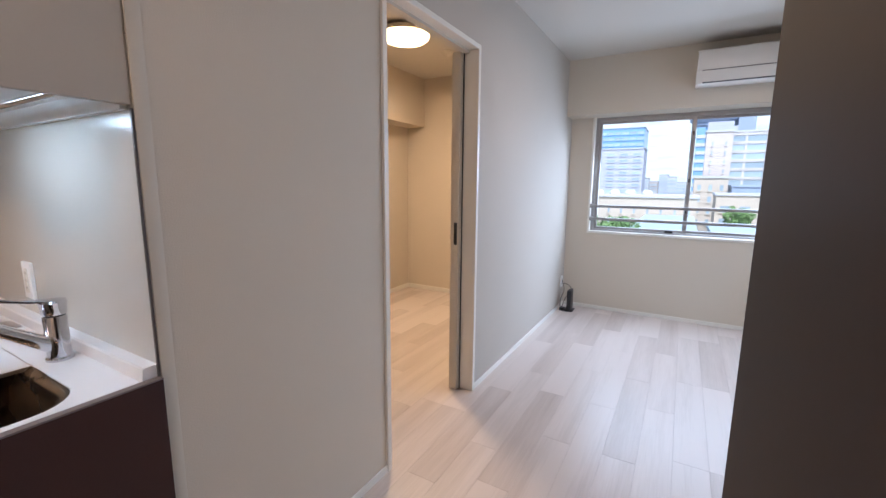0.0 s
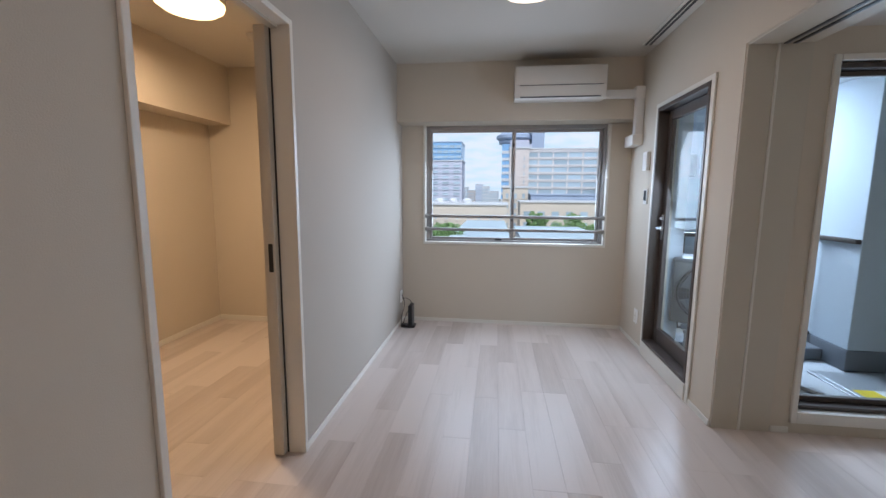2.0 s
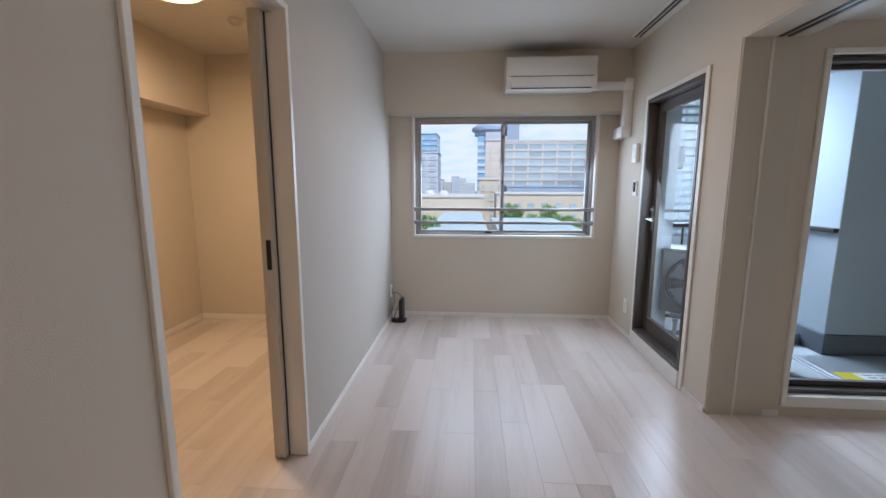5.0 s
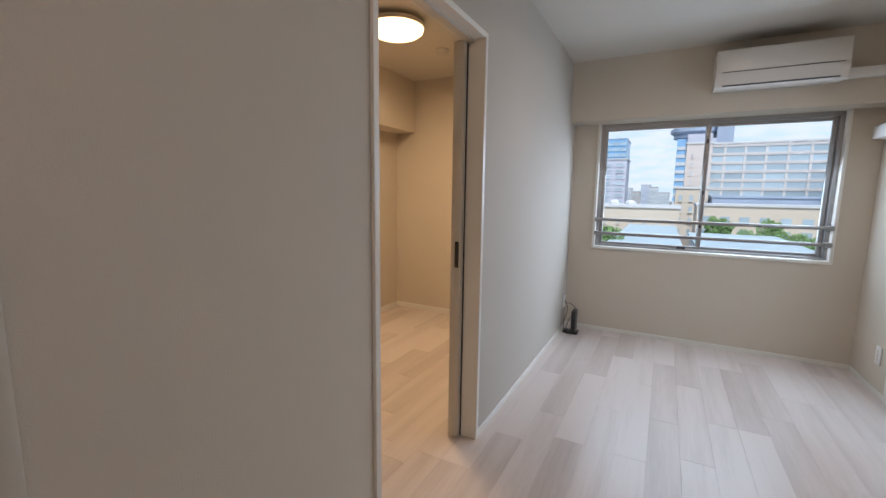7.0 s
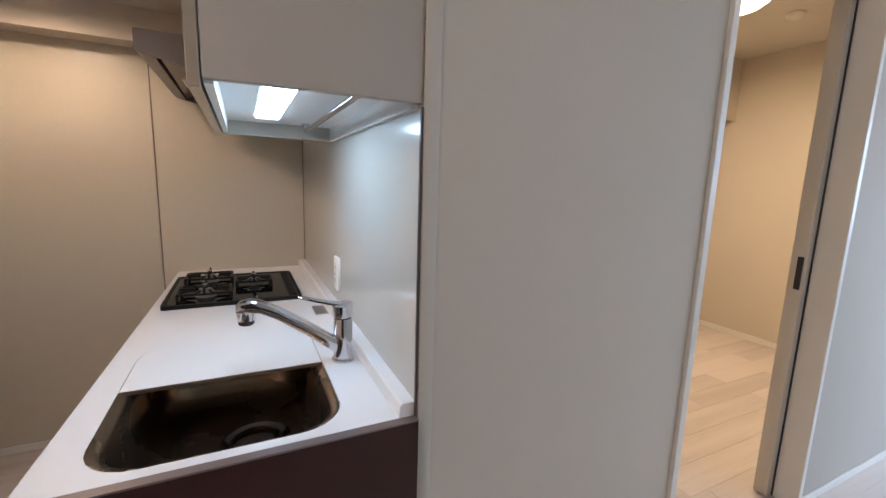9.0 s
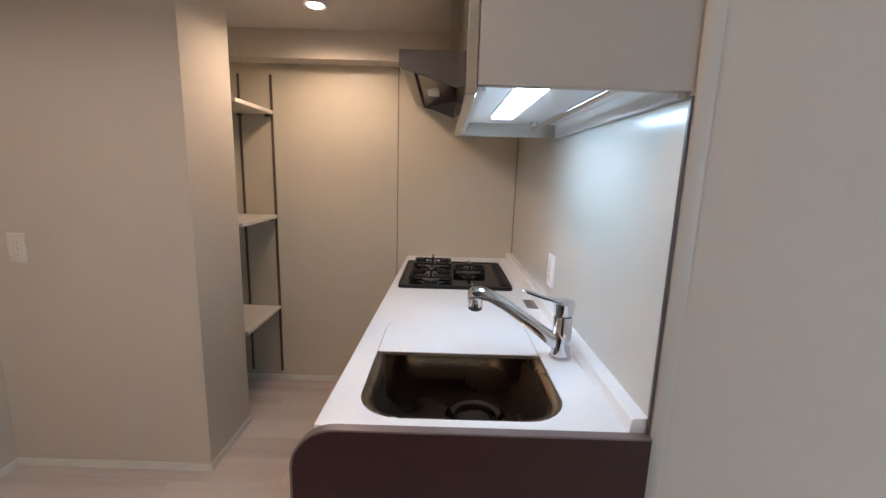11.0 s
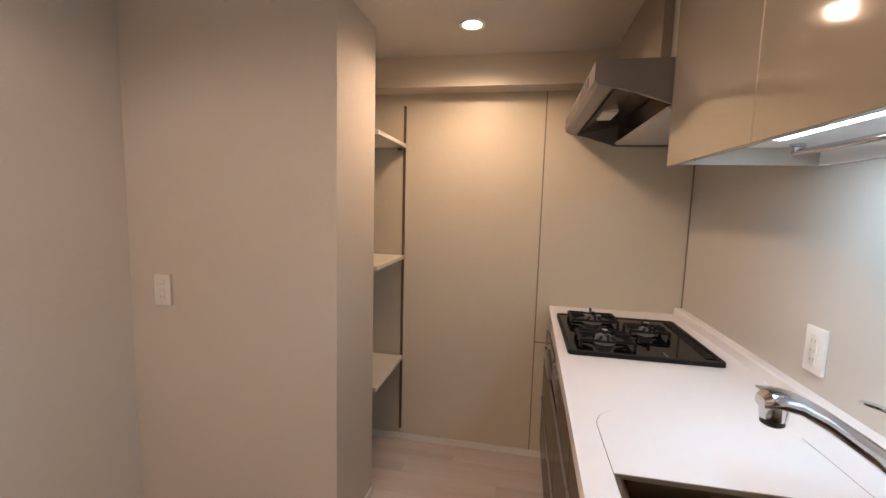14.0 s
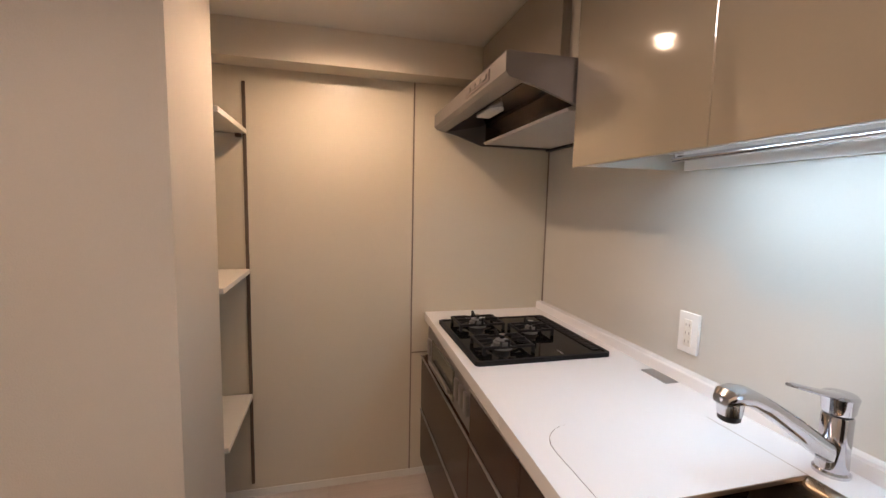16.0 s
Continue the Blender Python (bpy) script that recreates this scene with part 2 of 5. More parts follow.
def solid(name, bm, material, label, category, kind="", group=""):
    """A thing that is one mesh; its origin lies at the middle of its base."""
    xs = [v.co for v in bm.verts]
    at = ((min(c.x for c in xs) + max(c.x for c in xs)) / 2, (min(c.y for c in xs) + max(c.y for c in xs)) / 2, min(c.z for c in xs))
    ob = new(name, to_mesh(name, bm, material, at))
    ob.location = at
    BASE[ob.name] = at
    return tagged(ob, label, category, group, kind)


def structure(name, bm, material, label, category):
    return solid(name, bm, material, label, category, "structure")


def wall_with_holes(axis, p0, p1, a0, a1, z0, z1, holes):
    """A wall slab across axis from p0 to p1, reaching a0..a1 and z0..z1, with openings (a, b, low, high)."""
    bm = bmesh.new()

    def slab(a, b, lo, hi):
        if b - a < 1e-4 or hi - lo < 1e-4:
            return
        if axis == "x":
            bx(bm, p0, p1, a, b, lo, hi)
        else:
            bx(bm, a, b, p0, p1, lo, hi)
    here = a0
    for a, b, lo, hi in sorted(holes):
        slab(here, a, z0, z1)
        slab(a, b, z0, lo)
        slab(a, b, hi, z1)
        here = b
    slab(here, a1, z0, z1)
    return bm


# ---------------------------------------------------------------- sizes of the place
XL, XR = -0.88, 1.217          # living room, side walls
YF, YB = 4.66, 4.456           # window wall, face of the beam over it
H, HK, HR = 2.40, 1.962, 2.06  # ceilings: living room, kitchen, side room
YS = -1.404                    # wall behind the kitchen
XK = -2.53                     # end wall of the kitchen
YN = 2.98                      # balcony wall of the side room
ZB = -0.04                     # balcony floor

# ---------------------------------------------------------------- the large structure
structure("floor", box(-2.85, 3.75, YS - 0.15, YN + 0.13, -0.2, -0.012), M_GAP, "dark sub-floor under pale oak planks", "floor")
structure("floor_north", box(-2.85, XR + 0.13, YN + 0.13, YF, -0.2, -0.012), M_GAP, "dark sub-floor under pale oak planks", "floor")
structure("wall_west_pier", box(XL - 0.10, XL, 0.788, 1.616, 0, H), M_WALL, "beige papered wall between kitchen and bedroom door", "wall")
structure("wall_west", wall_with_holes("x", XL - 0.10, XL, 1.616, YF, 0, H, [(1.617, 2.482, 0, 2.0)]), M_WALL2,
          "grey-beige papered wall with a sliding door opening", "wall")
structure("wall_north", wall_with_holes("y", YF, YF + 0.16, -2.85, XR + 0.14, -0.2, 2.6, [(-0.655, 1.018, 0.795, 1.90)]), M_WALL,
          "beige papered wall under the beam", "wall")
structure("beam_north", box(XL, XR, YB, YF, 1.90, H), M_WALL, "beige papered beam over the window", "beam")
structure("wall_east", wall_with_holes("x", XR, XR + 0.14, YN, YF, -0.2, 2.6, [(3.27, 4.04, 0.10, 1.905)]), M_WALL,
          "beige papered wall with a glazed balcony door", "wall")
structure("wall_outer", box(XR + 0.1405, 1.46, 4.046, YF + 0.16, ZB, 2.13), M_BALC, "pale blue-white outer face of the wall beside the balcony door", "wall")
structure("header_east", box(XR, XR + 0.30, 0.62, YN, 2.0, 2.6), M_WALL, "beige papered lintel over a wide opening", "wall")
structure("ceiling", box(XL, XR, YS, YF, H, H + 0.15), M_CEIL, "white papered ceiling", "ceiling")
structure("ceiling_kitchen", box(XK, XL, YS, 0.80, HK, H + 0.15), M_CEIL, "white lowered kitchen ceiling", "ceiling")
structure("beam_kitchen", box(XK, -2.41, -0.9, 0.788, 1.825, HK), M_WALL, "beige papered beam on the kitchen end wall", "beam")
structure("wall_kitchen_back", box(XK - 0.12, XL - 0.10, 0.788, 0.90, 0, H), M_WALL, "wall behind the kitchen units", "wall")
structure("wall_kitchen_end", box(XK - 0.12, XK, YS - 0.15, 0.788, -0.05, H), M_KWALL, "beige smooth kitchen end wall", "wall")
structure("wall_nib", box(-2.09, -1.738, YS, -0.582, 0, H), M_WALL, "beige papered wall pier beside the shelves", "wall")
structure("wall_recess", box(XK, -2.09, YS, -0.875, 0, H), M_WALL, "beige papered back of the shelf recess", "wall")
structure("wall_south", box(-2.85, 0.6, YS - 0.15, YS, -0.2, 2.6), M_WALL, "beige papered wall beside the kitchen", "wall")
structure("wall_hall", box(0.31, 3.75, YS - 0.15, 0.62, -0.2, 2.6), M_WALL, "beige papered hall wall", "wall")
# bedroom
structure("wall_bed_west", box(-2.85, -2.69, 0.90, YF, -0.2, 2.6), M_WALL, "cream papered bedroom wall", "wall")
structure("wall_bed_north", box(-2.69, XL - 0.10, 4.40, YF, 0, H), M_WALL, "cream papered bedroom end wall", "wall")
structure("beam_bed", box(-2.69, -2.46, 0.90, 4.40, 1.885, H), M_WALL, "cream papered bedroom beam", "beam")
structure("ceiling_bed", box(-2.85, XL, 0.80, YF, H, H + 0.15), M_CEIL, "white bedroom ceiling", "ceiling")
# side room
structure("wall_room_north", wall_with_holes("y", YN, YN + 0.14, XR + 0.14, 3.75, -0.2, 2.6, [(1.64, 3.30, 0.10, 1.905)]), M_WALL,
          "beige papered wall with a balcony window", "wall")
structure("wall_room_east", box(3.60, 3.75, 0.62, YN, -0.2, 2.6), M_WALL, "beige papered side room wall", "wall")
structure("ceiling_room", box(XR + 0.30, 3.60, 0.62, YN, HR, 2.6), M_CEIL, "white side room ceiling", "ceiling")

# ---------------------------------------------------------------- trim


def strip(x0, x1, y0, y1, h=0.035):
    return structure("baseboard", box(x0, x1, y0, y1, 0.0, h, 0.002), M_TRIM, "white painted baseboard strip along the wall", "baseboard")


T = 0.008
strip(XL, XL + T, 0.806, 1.618)
strip(XL, XL + T, 2.482, YF)
strip(XL + T, XR - T, YF - T, YF)
strip(XR - T, XR, YN + 0.004, 3.228)
strip(XR - T, XR, 4.082, YF)
strip(XK, XK + T, -0.875, 0.20)
strip(XK + T, -2.09, -0.875, -0.875 + T)
strip(-2.09, -1.738 + T, -0.582, -0.582 + T)
strip(-1.738, -1.738 + T, YS, -0.582)
strip(-1.738 + T, 0.31, YS, YS + T)
strip(-2.69, XL - 0.10, 4.40 - T, 4.40, 0.05)
strip(-2.69, -2.69 + T, 0.90, 4.40 - T, 0.05)
strip(1.52, 1.61, YN - T, YN)
# the edge where the splash panel meets the papered wall
structure("trim_corner", box(XL - 0.003, XL + 0.004, 0.7725, 0.804, 0, H, 0.002, 2), M_JAMB, "cream corner strip at the end of the splash panel", "trim")

# sliding door between living room and bedroom
door = thing("door_1", (XL, 2.05, 0), "white sliding door pushed open into its wall pocket", "door", kind="structure")
c0, c1 = XL - 0.105, XL + 0.012
part("casing", box(c0, c1, 1.618, 1.645, 0, 1.999, 0.002), M_TRIM, door, "white door casing")
part("casing", box(c0, c1, 2.455, 2.481, 0, 1.999, 0.002), M_TRIM, door, "white door casing")
part("casing", box(c0, c1, 1.645, 2.455, 1.974, 1.999, 0.002), M_TRIM, door, "white door casing")
part("stop", box(XL - 0.075, XL - 0.03, 1.645, 1.652, 0, 1.974), M_JAMB, door, "grey-beige rebate strip")
part("track", box(XL - 0.085, XL - 0.045, 1.652, 2.455, 1.962, 1.974), M_JAMB, door, "grey-beige top track")
leaf = part("leaf", box(XL - 0.131, XL - 0.079, 2.412, 2.4535, 0.008, 1.965, 0.003, 2), M_JAMB, door, "grey-beige edge of the sliding leaf")
part("handle", box(XL - 0.108, XL - 0.087, 2.408, 2.416, 0.905, 1.035, 0.003, 2), M_DARKPL, leaf, "dark metal finger pull")
# solid black strip drawn as the shade between leaf and casing
part("pocket_gap_shade", box(XL - 0.0785, XL - 0.075, 2.446, 2.4545, 0.004, 1.965), M_DARKPL, door, "black strip standing for the shade in the gap beside the sliding leaf")

# casing strips of the wide opening to the side room
portal = thing("opening_frame", (1.36, YN, 0), "grey-beige jamb boards of a wide open doorway", "door frame", kind="structure")
part("jamb_board", box(XR + 0.003, 1.352, YN - 0.012, YN, 0, 2.0, 0.002), M_JAMB, portal)
part("guide_strip", box(1.352, 1.364, YN - 0.018, YN, 0, 2.0, 0.002), M_TRIM, portal, "white vertical guide strip")
part("jamb_board", box(1.364, 1.515, YN - 0.010, YN, 0, 2.0, 0.002), M_JAMB, portal)
part("head_board", box(XR + 0.003, 1.515, 0.62, YN - 0.012, 1.990, 2.0, 0.002), M_JAMB, portal)
for gx in (1.372, 1.412):
    part("track", box(gx, gx + 0.010, 0.62, YN - 0.02, 1.986, 1.9905), M_DARKPL, portal, "dark ceiling track of the sliding doors")
    part("track_lip", box(gx + 0.012, gx + 0.018, 0.62, YN - 0.02, 1.984, 1.9905), M_ALU, portal, "bright metal track lip")

# ---------------------------------------------------------------- living room window
W0, W1, Z0, Z1 = -0.655, 1.018, 0.795, 1.90
win = thing("window_1", (0.18, YF, Z0), "two-pane aluminium sliding window with two safety bars", "window", kind="structure")
for n, b in (("casing", (W0 - 0.018, W0 + 0.004, YF - 0.014, YF + 0.05, Z0 - 0.018, Z1)), ("casing", (W1 - 0.004, W1 + 0.018, YF - 0.014, YF + 0.05, Z0 - 0.018, Z1)),
             ("window_sill", (W0 + 0.004, W1 - 0.004, YF - 0.02, YF + 0.05, Z0 - 0.018, Z0 + 0.006))):
    part(n, box(*b, 0.002), M_TRIM, win, "white window lining")
fy = YF + 0.05
for b in ((W0, W0 + 0.030, fy, fy + 0.08, Z0, Z1), (W1 - 0.030, W1, fy, fy + 0.08, Z0, Z1), (W0 + 0.03, W1 - 0.03, fy, fy + 0.08, Z0, Z0 + 0.024),
          (W0 + 0.03, W1 - 0.03, fy, fy + 0.08, Z1 - 0.036, Z1)):
    part("frame", box(*b, 0.003), M_ALU, win)


def sash(parent, x0, x1, y, z0, z1, st, m, depth=0.026, low=None, high=None):
    """A glazed sash across y, its stiles st wide."""
    low, high = low or st, high or st
    part("stile", box(x0, x0 + st, y, y + depth, z0, z1, 0.003), m, parent)
    part("stile", box(x1 - st, x1, y, y + depth, z0, z1, 0.003), m, parent)
    part("rail", box(x0 + st, x1 - st, y, y + depth, z0, z0 + low, 0.003), m, parent)
    part("rail", box(x0 + st, x1 - st, y, y + depth, z1 - high, z1, 0.003), m, parent)
    g = part("pane", box(x0 + st - 0.004, x1 - st + 0.004, y + depth / 2 - 0.003, y + depth / 2 + 0.003, z0 + low - 0.004, z1 - high + 0.004), M_GLASS, parent, "clear window glass")
    g.visible_shadow = False
    return g


sash(win, W0 + 0.03, 0.196, fy + 0.008, Z0 + 0.018, Z1 - 0.030, 0.030, M_ALU)
sash(win, 0.160, W1 - 0.03, fy + 0.040, Z0 + 0.018, Z1 - 0.030, 0.030, M_ALU)
for z in (1.048, 0.922):
    bar = part("safety_bar", box(W0 - 0.012, W1 + 0.012, YF - 0.012, YF + 0.012, z - 0.014, z + 0.014, 0.006, 2), M_ALU, win, "grey aluminium safety bar")
    for ex in (W0 - 0.006, W1 - 0.026):
        part("bracket", box(ex, ex + 0.034, YF - 0.014, YF + 0.06, z - 0.019, z + 0.019, 0.004), M_ALU, bar)
for z in (1.30, 1.72, 1.02):
    part("latch", smooth(rod(rod(bmesh.new(), (0.178, fy + 0.006, z - 0.016), (0.178, fy + 0.006, z + 0.016), 0.009), (0.178, fy + 0.010, z), (0.178, fy - 0.014, z), 0.006)), M_BRONZE, win, "small dark window catch")
part("lock", box(0.02, 0.085, fy - 0.004, fy + 0.008, Z0 + 0.022, Z0 + 0.040, 0.003), M_DARKPL, win, "small black sash lock")

# ---------------------------------------------------------------- glazed balcony door in the east wall
bd = thing("door_2", (XR, 3.65, 0.1), "bronze-framed glazed balcony door, closed, above a white step", "door", kind="structure")
D0, D1, DZ0, DZ1 = 3.27, 4.04, 0.10, 1.905
for b in ((XR - 0.012, XR + 0.02, D0 - 0.042, D0 - 0.001, 0.0, DZ1 + 0.03), (XR - 0.012, XR + 0.02, D1 + 0.001, D1 + 0.042, 0.0, DZ1 + 0.03),
          (XR - 0.012, XR + 0.02, D0 - 0.001, D1 + 0.001, DZ1 + 0.001, DZ1 + 0.03)):
    part("casing", box(b[0], XR, b[2], b[3], b[4], b[5], 0.002), M_TRIM, bd, "white door lining")
part("step", box(XR - 0.020, XR + 0.01, D0 - 0.001, D1 + 0.001, 0.0, 0.108, 0.003), M_TRIM, bd, "white raised sill board")
for b in ((D0, D0 + 0.028, DZ0 + 0.01, DZ1), (D1 - 0.028, D1, DZ0 + 0.01, DZ1)):
    part("frame", box(XR - 0.016, XR + 0.11, b[0], b[1], b[2], b[3], 0.003), M_BRONZE, bd)
part("frame", box(XR - 0.016, XR + 0.11, D0 + 0.028, D1 - 0.028, DZ1 - 0.03, DZ1, 0.003), M_BRONZE, bd)
part("threshold", box(XR - 0.016, XR + 0.12, D0 + 0.028, D1 - 0.028, DZ0 + 0.01, DZ0 + 0.035, 0.003), M_BRONZE, bd)
lx = XR + 0.055
for a, b, z0, z1 in ((D0 + 0.030, D0 + 0.095, DZ0 + 0.037, DZ1 - 0.032), (D1 - 0.095, D1 - 0.030, DZ0 + 0.037, DZ1 - 0.032)):
    part("stile", box(lx, lx + 0.034, a, b, z0, z1, 0.004), M_BRONZE, bd)
part("rail", box(lx, lx + 0.034, D0 + 0.095, D1 - 0.095, DZ0 + 0.037, DZ0 + 0.15, 0.004), M_BRONZE, bd)
part("rail", box(lx, lx + 0.034, D0 + 0.095, D1 - 0.095, DZ1 - 0.10, DZ1 - 0.032, 0.004), M_BRONZE, bd)
g = part("pane", box(lx + 0.014, lx + 0.020, D0 + 0.09, D1 - 0.09, DZ0 + 0.145, DZ1 - 0.095), M_GLASS, bd, "clear door glass")
g.visible_shadow = False
hd = part("handle_plate", box(lx - 0.008, lx, D1 - 0.082, D1 - 0.046, 0.93, 1.12, 0.003), M_ALU, bd, "grey metal lever handle plate")
part("lever", smooth(tube(bmesh.new(), [(lx - 0.004, D1 - 0.064, 1.02), (lx - 0.045, D1 - 0.064, 1.02), (lx - 0.047, D1 - 0.17, 1.015)], 0.009, 12)), M_CHROME, hd, "bright metal lever")
part("lock_knob", smooth(rod(bmesh.new(), (lx - 0.022, D1 - 0.064, 1.09), (lx - 0.004, D1 - 0.064, 1.09), 0.011)), M_ALU, hd)
for z in (0.35, 1.65):
    part("hinge", smooth(rod(bmesh.new(), (lx - 0.006, D0 + 0.029, z - 0.045), (lx - 0.006, D0 + 0.029, z + 0.045), 0.008)), M_BRONZE, bd)

# ---------------------------------------------------------------- sliding balcony window of the side room
bw = thing("window_2", (2.45, YN, 0.1), "tall bronze sliding balcony window with clear glass", "window", kind="structure")
B0, B1 = 1.64, 3.30
for b in ((B0 - 0.03, B0, 0.06, 1.935), (B1, B1 + 0.03, 0.06, 1.935), (B0, B1, 1.905, 1.935), (B0, B1, 0.06, 0.122)):
    part("casing", box(b[0], b[1], YN - 0.014, YN + 0.03, b[2], b[3], 0.003), M_TRIM, bw, "white window lining")
for b in ((B0, B0 + 0.014, 0.122, 1.905), (B1 - 0.025, B1, 0.122, 1.905), (B0 + 0.014, B1 - 0.025, 1.880, 1.905), (B0 + 0.014, B1 - 0.025, 0.122, 0.145)):
    part("frame", box(b[0], b[1], YN + 0.03, YN + 0.12, b[2], b[3], 0.003), M_BRONZE, bw)
sash(bw, B0 + 0.014, 2.320, YN + 0.085, 0.145, 1.880, 0.034, M_BRONZE, 0.03, 0.03, 0.026)
sash(bw, 2.250, B1 - 0.025, YN + 0.040, 0.145, 1.880, 0.078, M_ALU, 0.03, 0.03, 0.030)
for z in (0.31, 1.00, 1.74):
    knob = rod(bmesh.new(), (2.256, YN + 0.036, z), (2.256, YN + 0.010, z), 0.016)
    rod(knob, (2.256, YN + 0.022, z - 0.03), (2.256, YN + 0.022, z + 0.03), 0.007)
    part("latch", smooth(knob), M_DARKPL, bw, "dark bronze sash latch")

# ---------------------------------------------------------------- air conditioner on the beam
M_ACW = mat("warm_white_plastic", (0.66, 0.635, 0.59), 0.22, vary=0.015, scale=8)
ac = thing("air_conditioner", (0.514, YB, 2.03), "white split air conditioner mounted on the beam", "air conditioner")
prof = [(YB, 2.045), (YB, 2.285), (4.235, 2.285), (4.222, 2.272), (4.220, 2.12), (4.228, 2.085), (4.262, 2.040), (4.285, 2.032)]
part("body", smooth(prism(bmesh.new(), prof, 0.155, 0.873, "x"), 25), M_ACW, ac)
part("front_panel", box(0.163, 0.865, 4.212, 4.222, 2.135, 2.276, 0.004, 2), M_ACW, ac, "glossy white front panel")
part("louver", prism(bmesh.new(), [(4.214, 2.128), (4.220, 2.130), (4.246, 2.056), (4.238, 2.050)], 0.20, 0.835, "x"), M_ACW, ac, "white air outlet flap")
part("outlet_slot", prism(bmesh.new(), [(4.217, 2.134), (4.2225, 2.134), (4.2225, 2.1305), (4.217, 2.1305)], 0.19, 0.845, "x"), M_DARKPL, ac, "dark slot above the flap")
# the gap under the flap is a black strip in place of its shade
part("outlet_gap_shade", prism(bmesh.new(), [(4.2385, 2.0505), (4.2545, 2.0500), (4.2580, 2.0440), (4.2430, 2.0450)], 0.20, 0.835, "x"), M_DARKPL, ac, "black strip standing for the shaded air outlet gap")
part("top_grille", box(0.19, 0.84, 4.25, 4.43, 2.284, 2.289), M_DARKPL, ac, "dark intake grille")
for k in range(9):
    part("grille_slat", box(0.19, 0.84, 4.262 + k * 0.018, 4.268 + k * 0.018, 2.288, 2.294), M_ACW, ac)

duct = thing("pipe_cover", (1.05, YB, 2.06), "white plastic pipe duct running from the air conditioner", "pipe cover")
part("duct", box(0.873, XR - 0.07, YB - 0.065, YB, 2.062, 2.125, 0.006, 2), M_WHITE, duct)
part("elbow", box(XR - 0.075, XR, YB - 0.078, YB, 2.052, 2.15, 0.008, 2), M_WHITE, duct)
part("duct", box(XR - 0.065, XR, YB - 0.072, YB - 0.006, 1.76, 2.06, 0.006, 2), M_WHITE, duct)
part("wall_collar", box(XR - 0.085, XR, YB - 0.085, YB + 0.14, 1.675, 1.765, 0.008, 2), M_WHITE, duct, "white end cap at the wall")


def wall_plate(name, face, u, z, w, h, label, category, m=None, depth=0.010, parts=()):
    """A small plate on a wall. face: 'x+', 'x-' or 'y-' and the plane's place; u runs along the wall."""
    ax, p = face
    def b(u0, u1, z0, z1, d0, d1, bev=0.002):
        if ax == "x+":
            return box(p + d0, p + d1, u0, u1, z0, z1, bev, 2)
        if ax == "x-":
            return box(p - d1, p - d0, u0, u1, z0, z1, bev, 2)
        return box(u0, u1, p - d1, p - d0, z0, z1, bev, 2)
    at = {"x+": (p, u, z), "x-": (p, u, z), "y-": (u, p, z)}[ax]
    th = thing(name, at, label, category)
    part("plate", b(u - w / 2, u + w / 2, z - h / 2, z + h / 2, 0, depth), m or M_WHITE, th)
    for n, du, dz, pw, ph, mm, d in parts:
        part(n, b(u + du - pw / 2, u + du + pw / 2, z + dz - ph / 2, z + dz + ph / 2, depth - 0.001, depth + d, 0.0008), mm, th)
    return th


M_SOCK = mat("ivory_plastic", (0.72, 0.69, 0.62), 0.4, vary=0.02)
SOCKET = [("insert", 0, 0, 0.026, 0.078, M_SOCK, 0.002)] + [("slot", du, dz, 0.0018, 0.009, M_JOINT, 0.0026) for dz in (-0.024, 0.0, 0.024) for du in (-0.006, 0.006)]
wall_plate("thermostat", ("x-", XR), 4.205, 1.248, 0.075, 0.115, "white intercom-like control with a black display", "control panel", parts=[("display", 0, 0.012, 0.052, 0.08, M_IRON, 0.002), ("button", 0, -0.04, 0.02, 0.012, M_WHITE, 0.003)])
wall_plate("switch_box", ("x-", XR), 4.215, 1.53, 0.085, 0.145, "plain white switch box on the wall", "switch box", depth=0.028, parts=[("rocker", 0, 0, 0.045, 0.09, M_WHITE, 0.004)])
wall_plate("wall_socket", ("x-", XR), 4.235, 0.255, 0.070, 0.118, "white wall socket low beside the balcony door", "socket", parts=SOCKET)
wall_plate("wall_socket", ("x+", XL), 4.56, 0.265, 0.070, 0.118, "white wall socket feeding the black router", "socket", parts=SOCKET)
wall_plate("wall_socket", ("x+", -1.738), -1.26, 0.943, 0.068, 0.115, "ivory wall socket on the pier beside the shelves", "socket", M_SOCK, parts=SOCKET)
wall_plate("wall_socket", ("y-", 0.770), -1.632, 0.942, 0.068, 0.118, "white socket on the kitchen splash panel", "socket", parts=SOCKET)

# router and its cables on the floor
rt = thing("router", (-0.765, 4.46, 0), "black upright router standing on the floor", "router")
part("foot", box(-0.805, -0.715, 4.405, 4.515, 0.0, 0.016, 0.005, 2), M_DARKPL, rt)
part("case", box(-0.775, -0.738, 4.395, 4.525, 0.014, 0.215, 0.008, 3), M_DARKPL, rt)
part("adapter", box(-0.845, -0.80, 4.40, 4.46, 0.0, 0.03, 0.004), M_DARKPL, rt, "black power adapter")


def cable(name, pts, r, m, label, parent=None):
    cu = bpy.data.curves.new(name, "CURVE")
    cu.dimensions, cu.bevel_depth, cu.bevel_resolution = "3D", r, 2
    sp = cu.splines.new("BEZIER")
    sp.bezier_points.add(len(pts) - 1)
    for bp, p in zip(sp.bezier_points, pts):
        bp.co = p
        bp.handle_left_type = bp.handle_right_type = "AUTO"
    cu.materials.append(m)
    return tagged(new(name, cu), label, "cable")


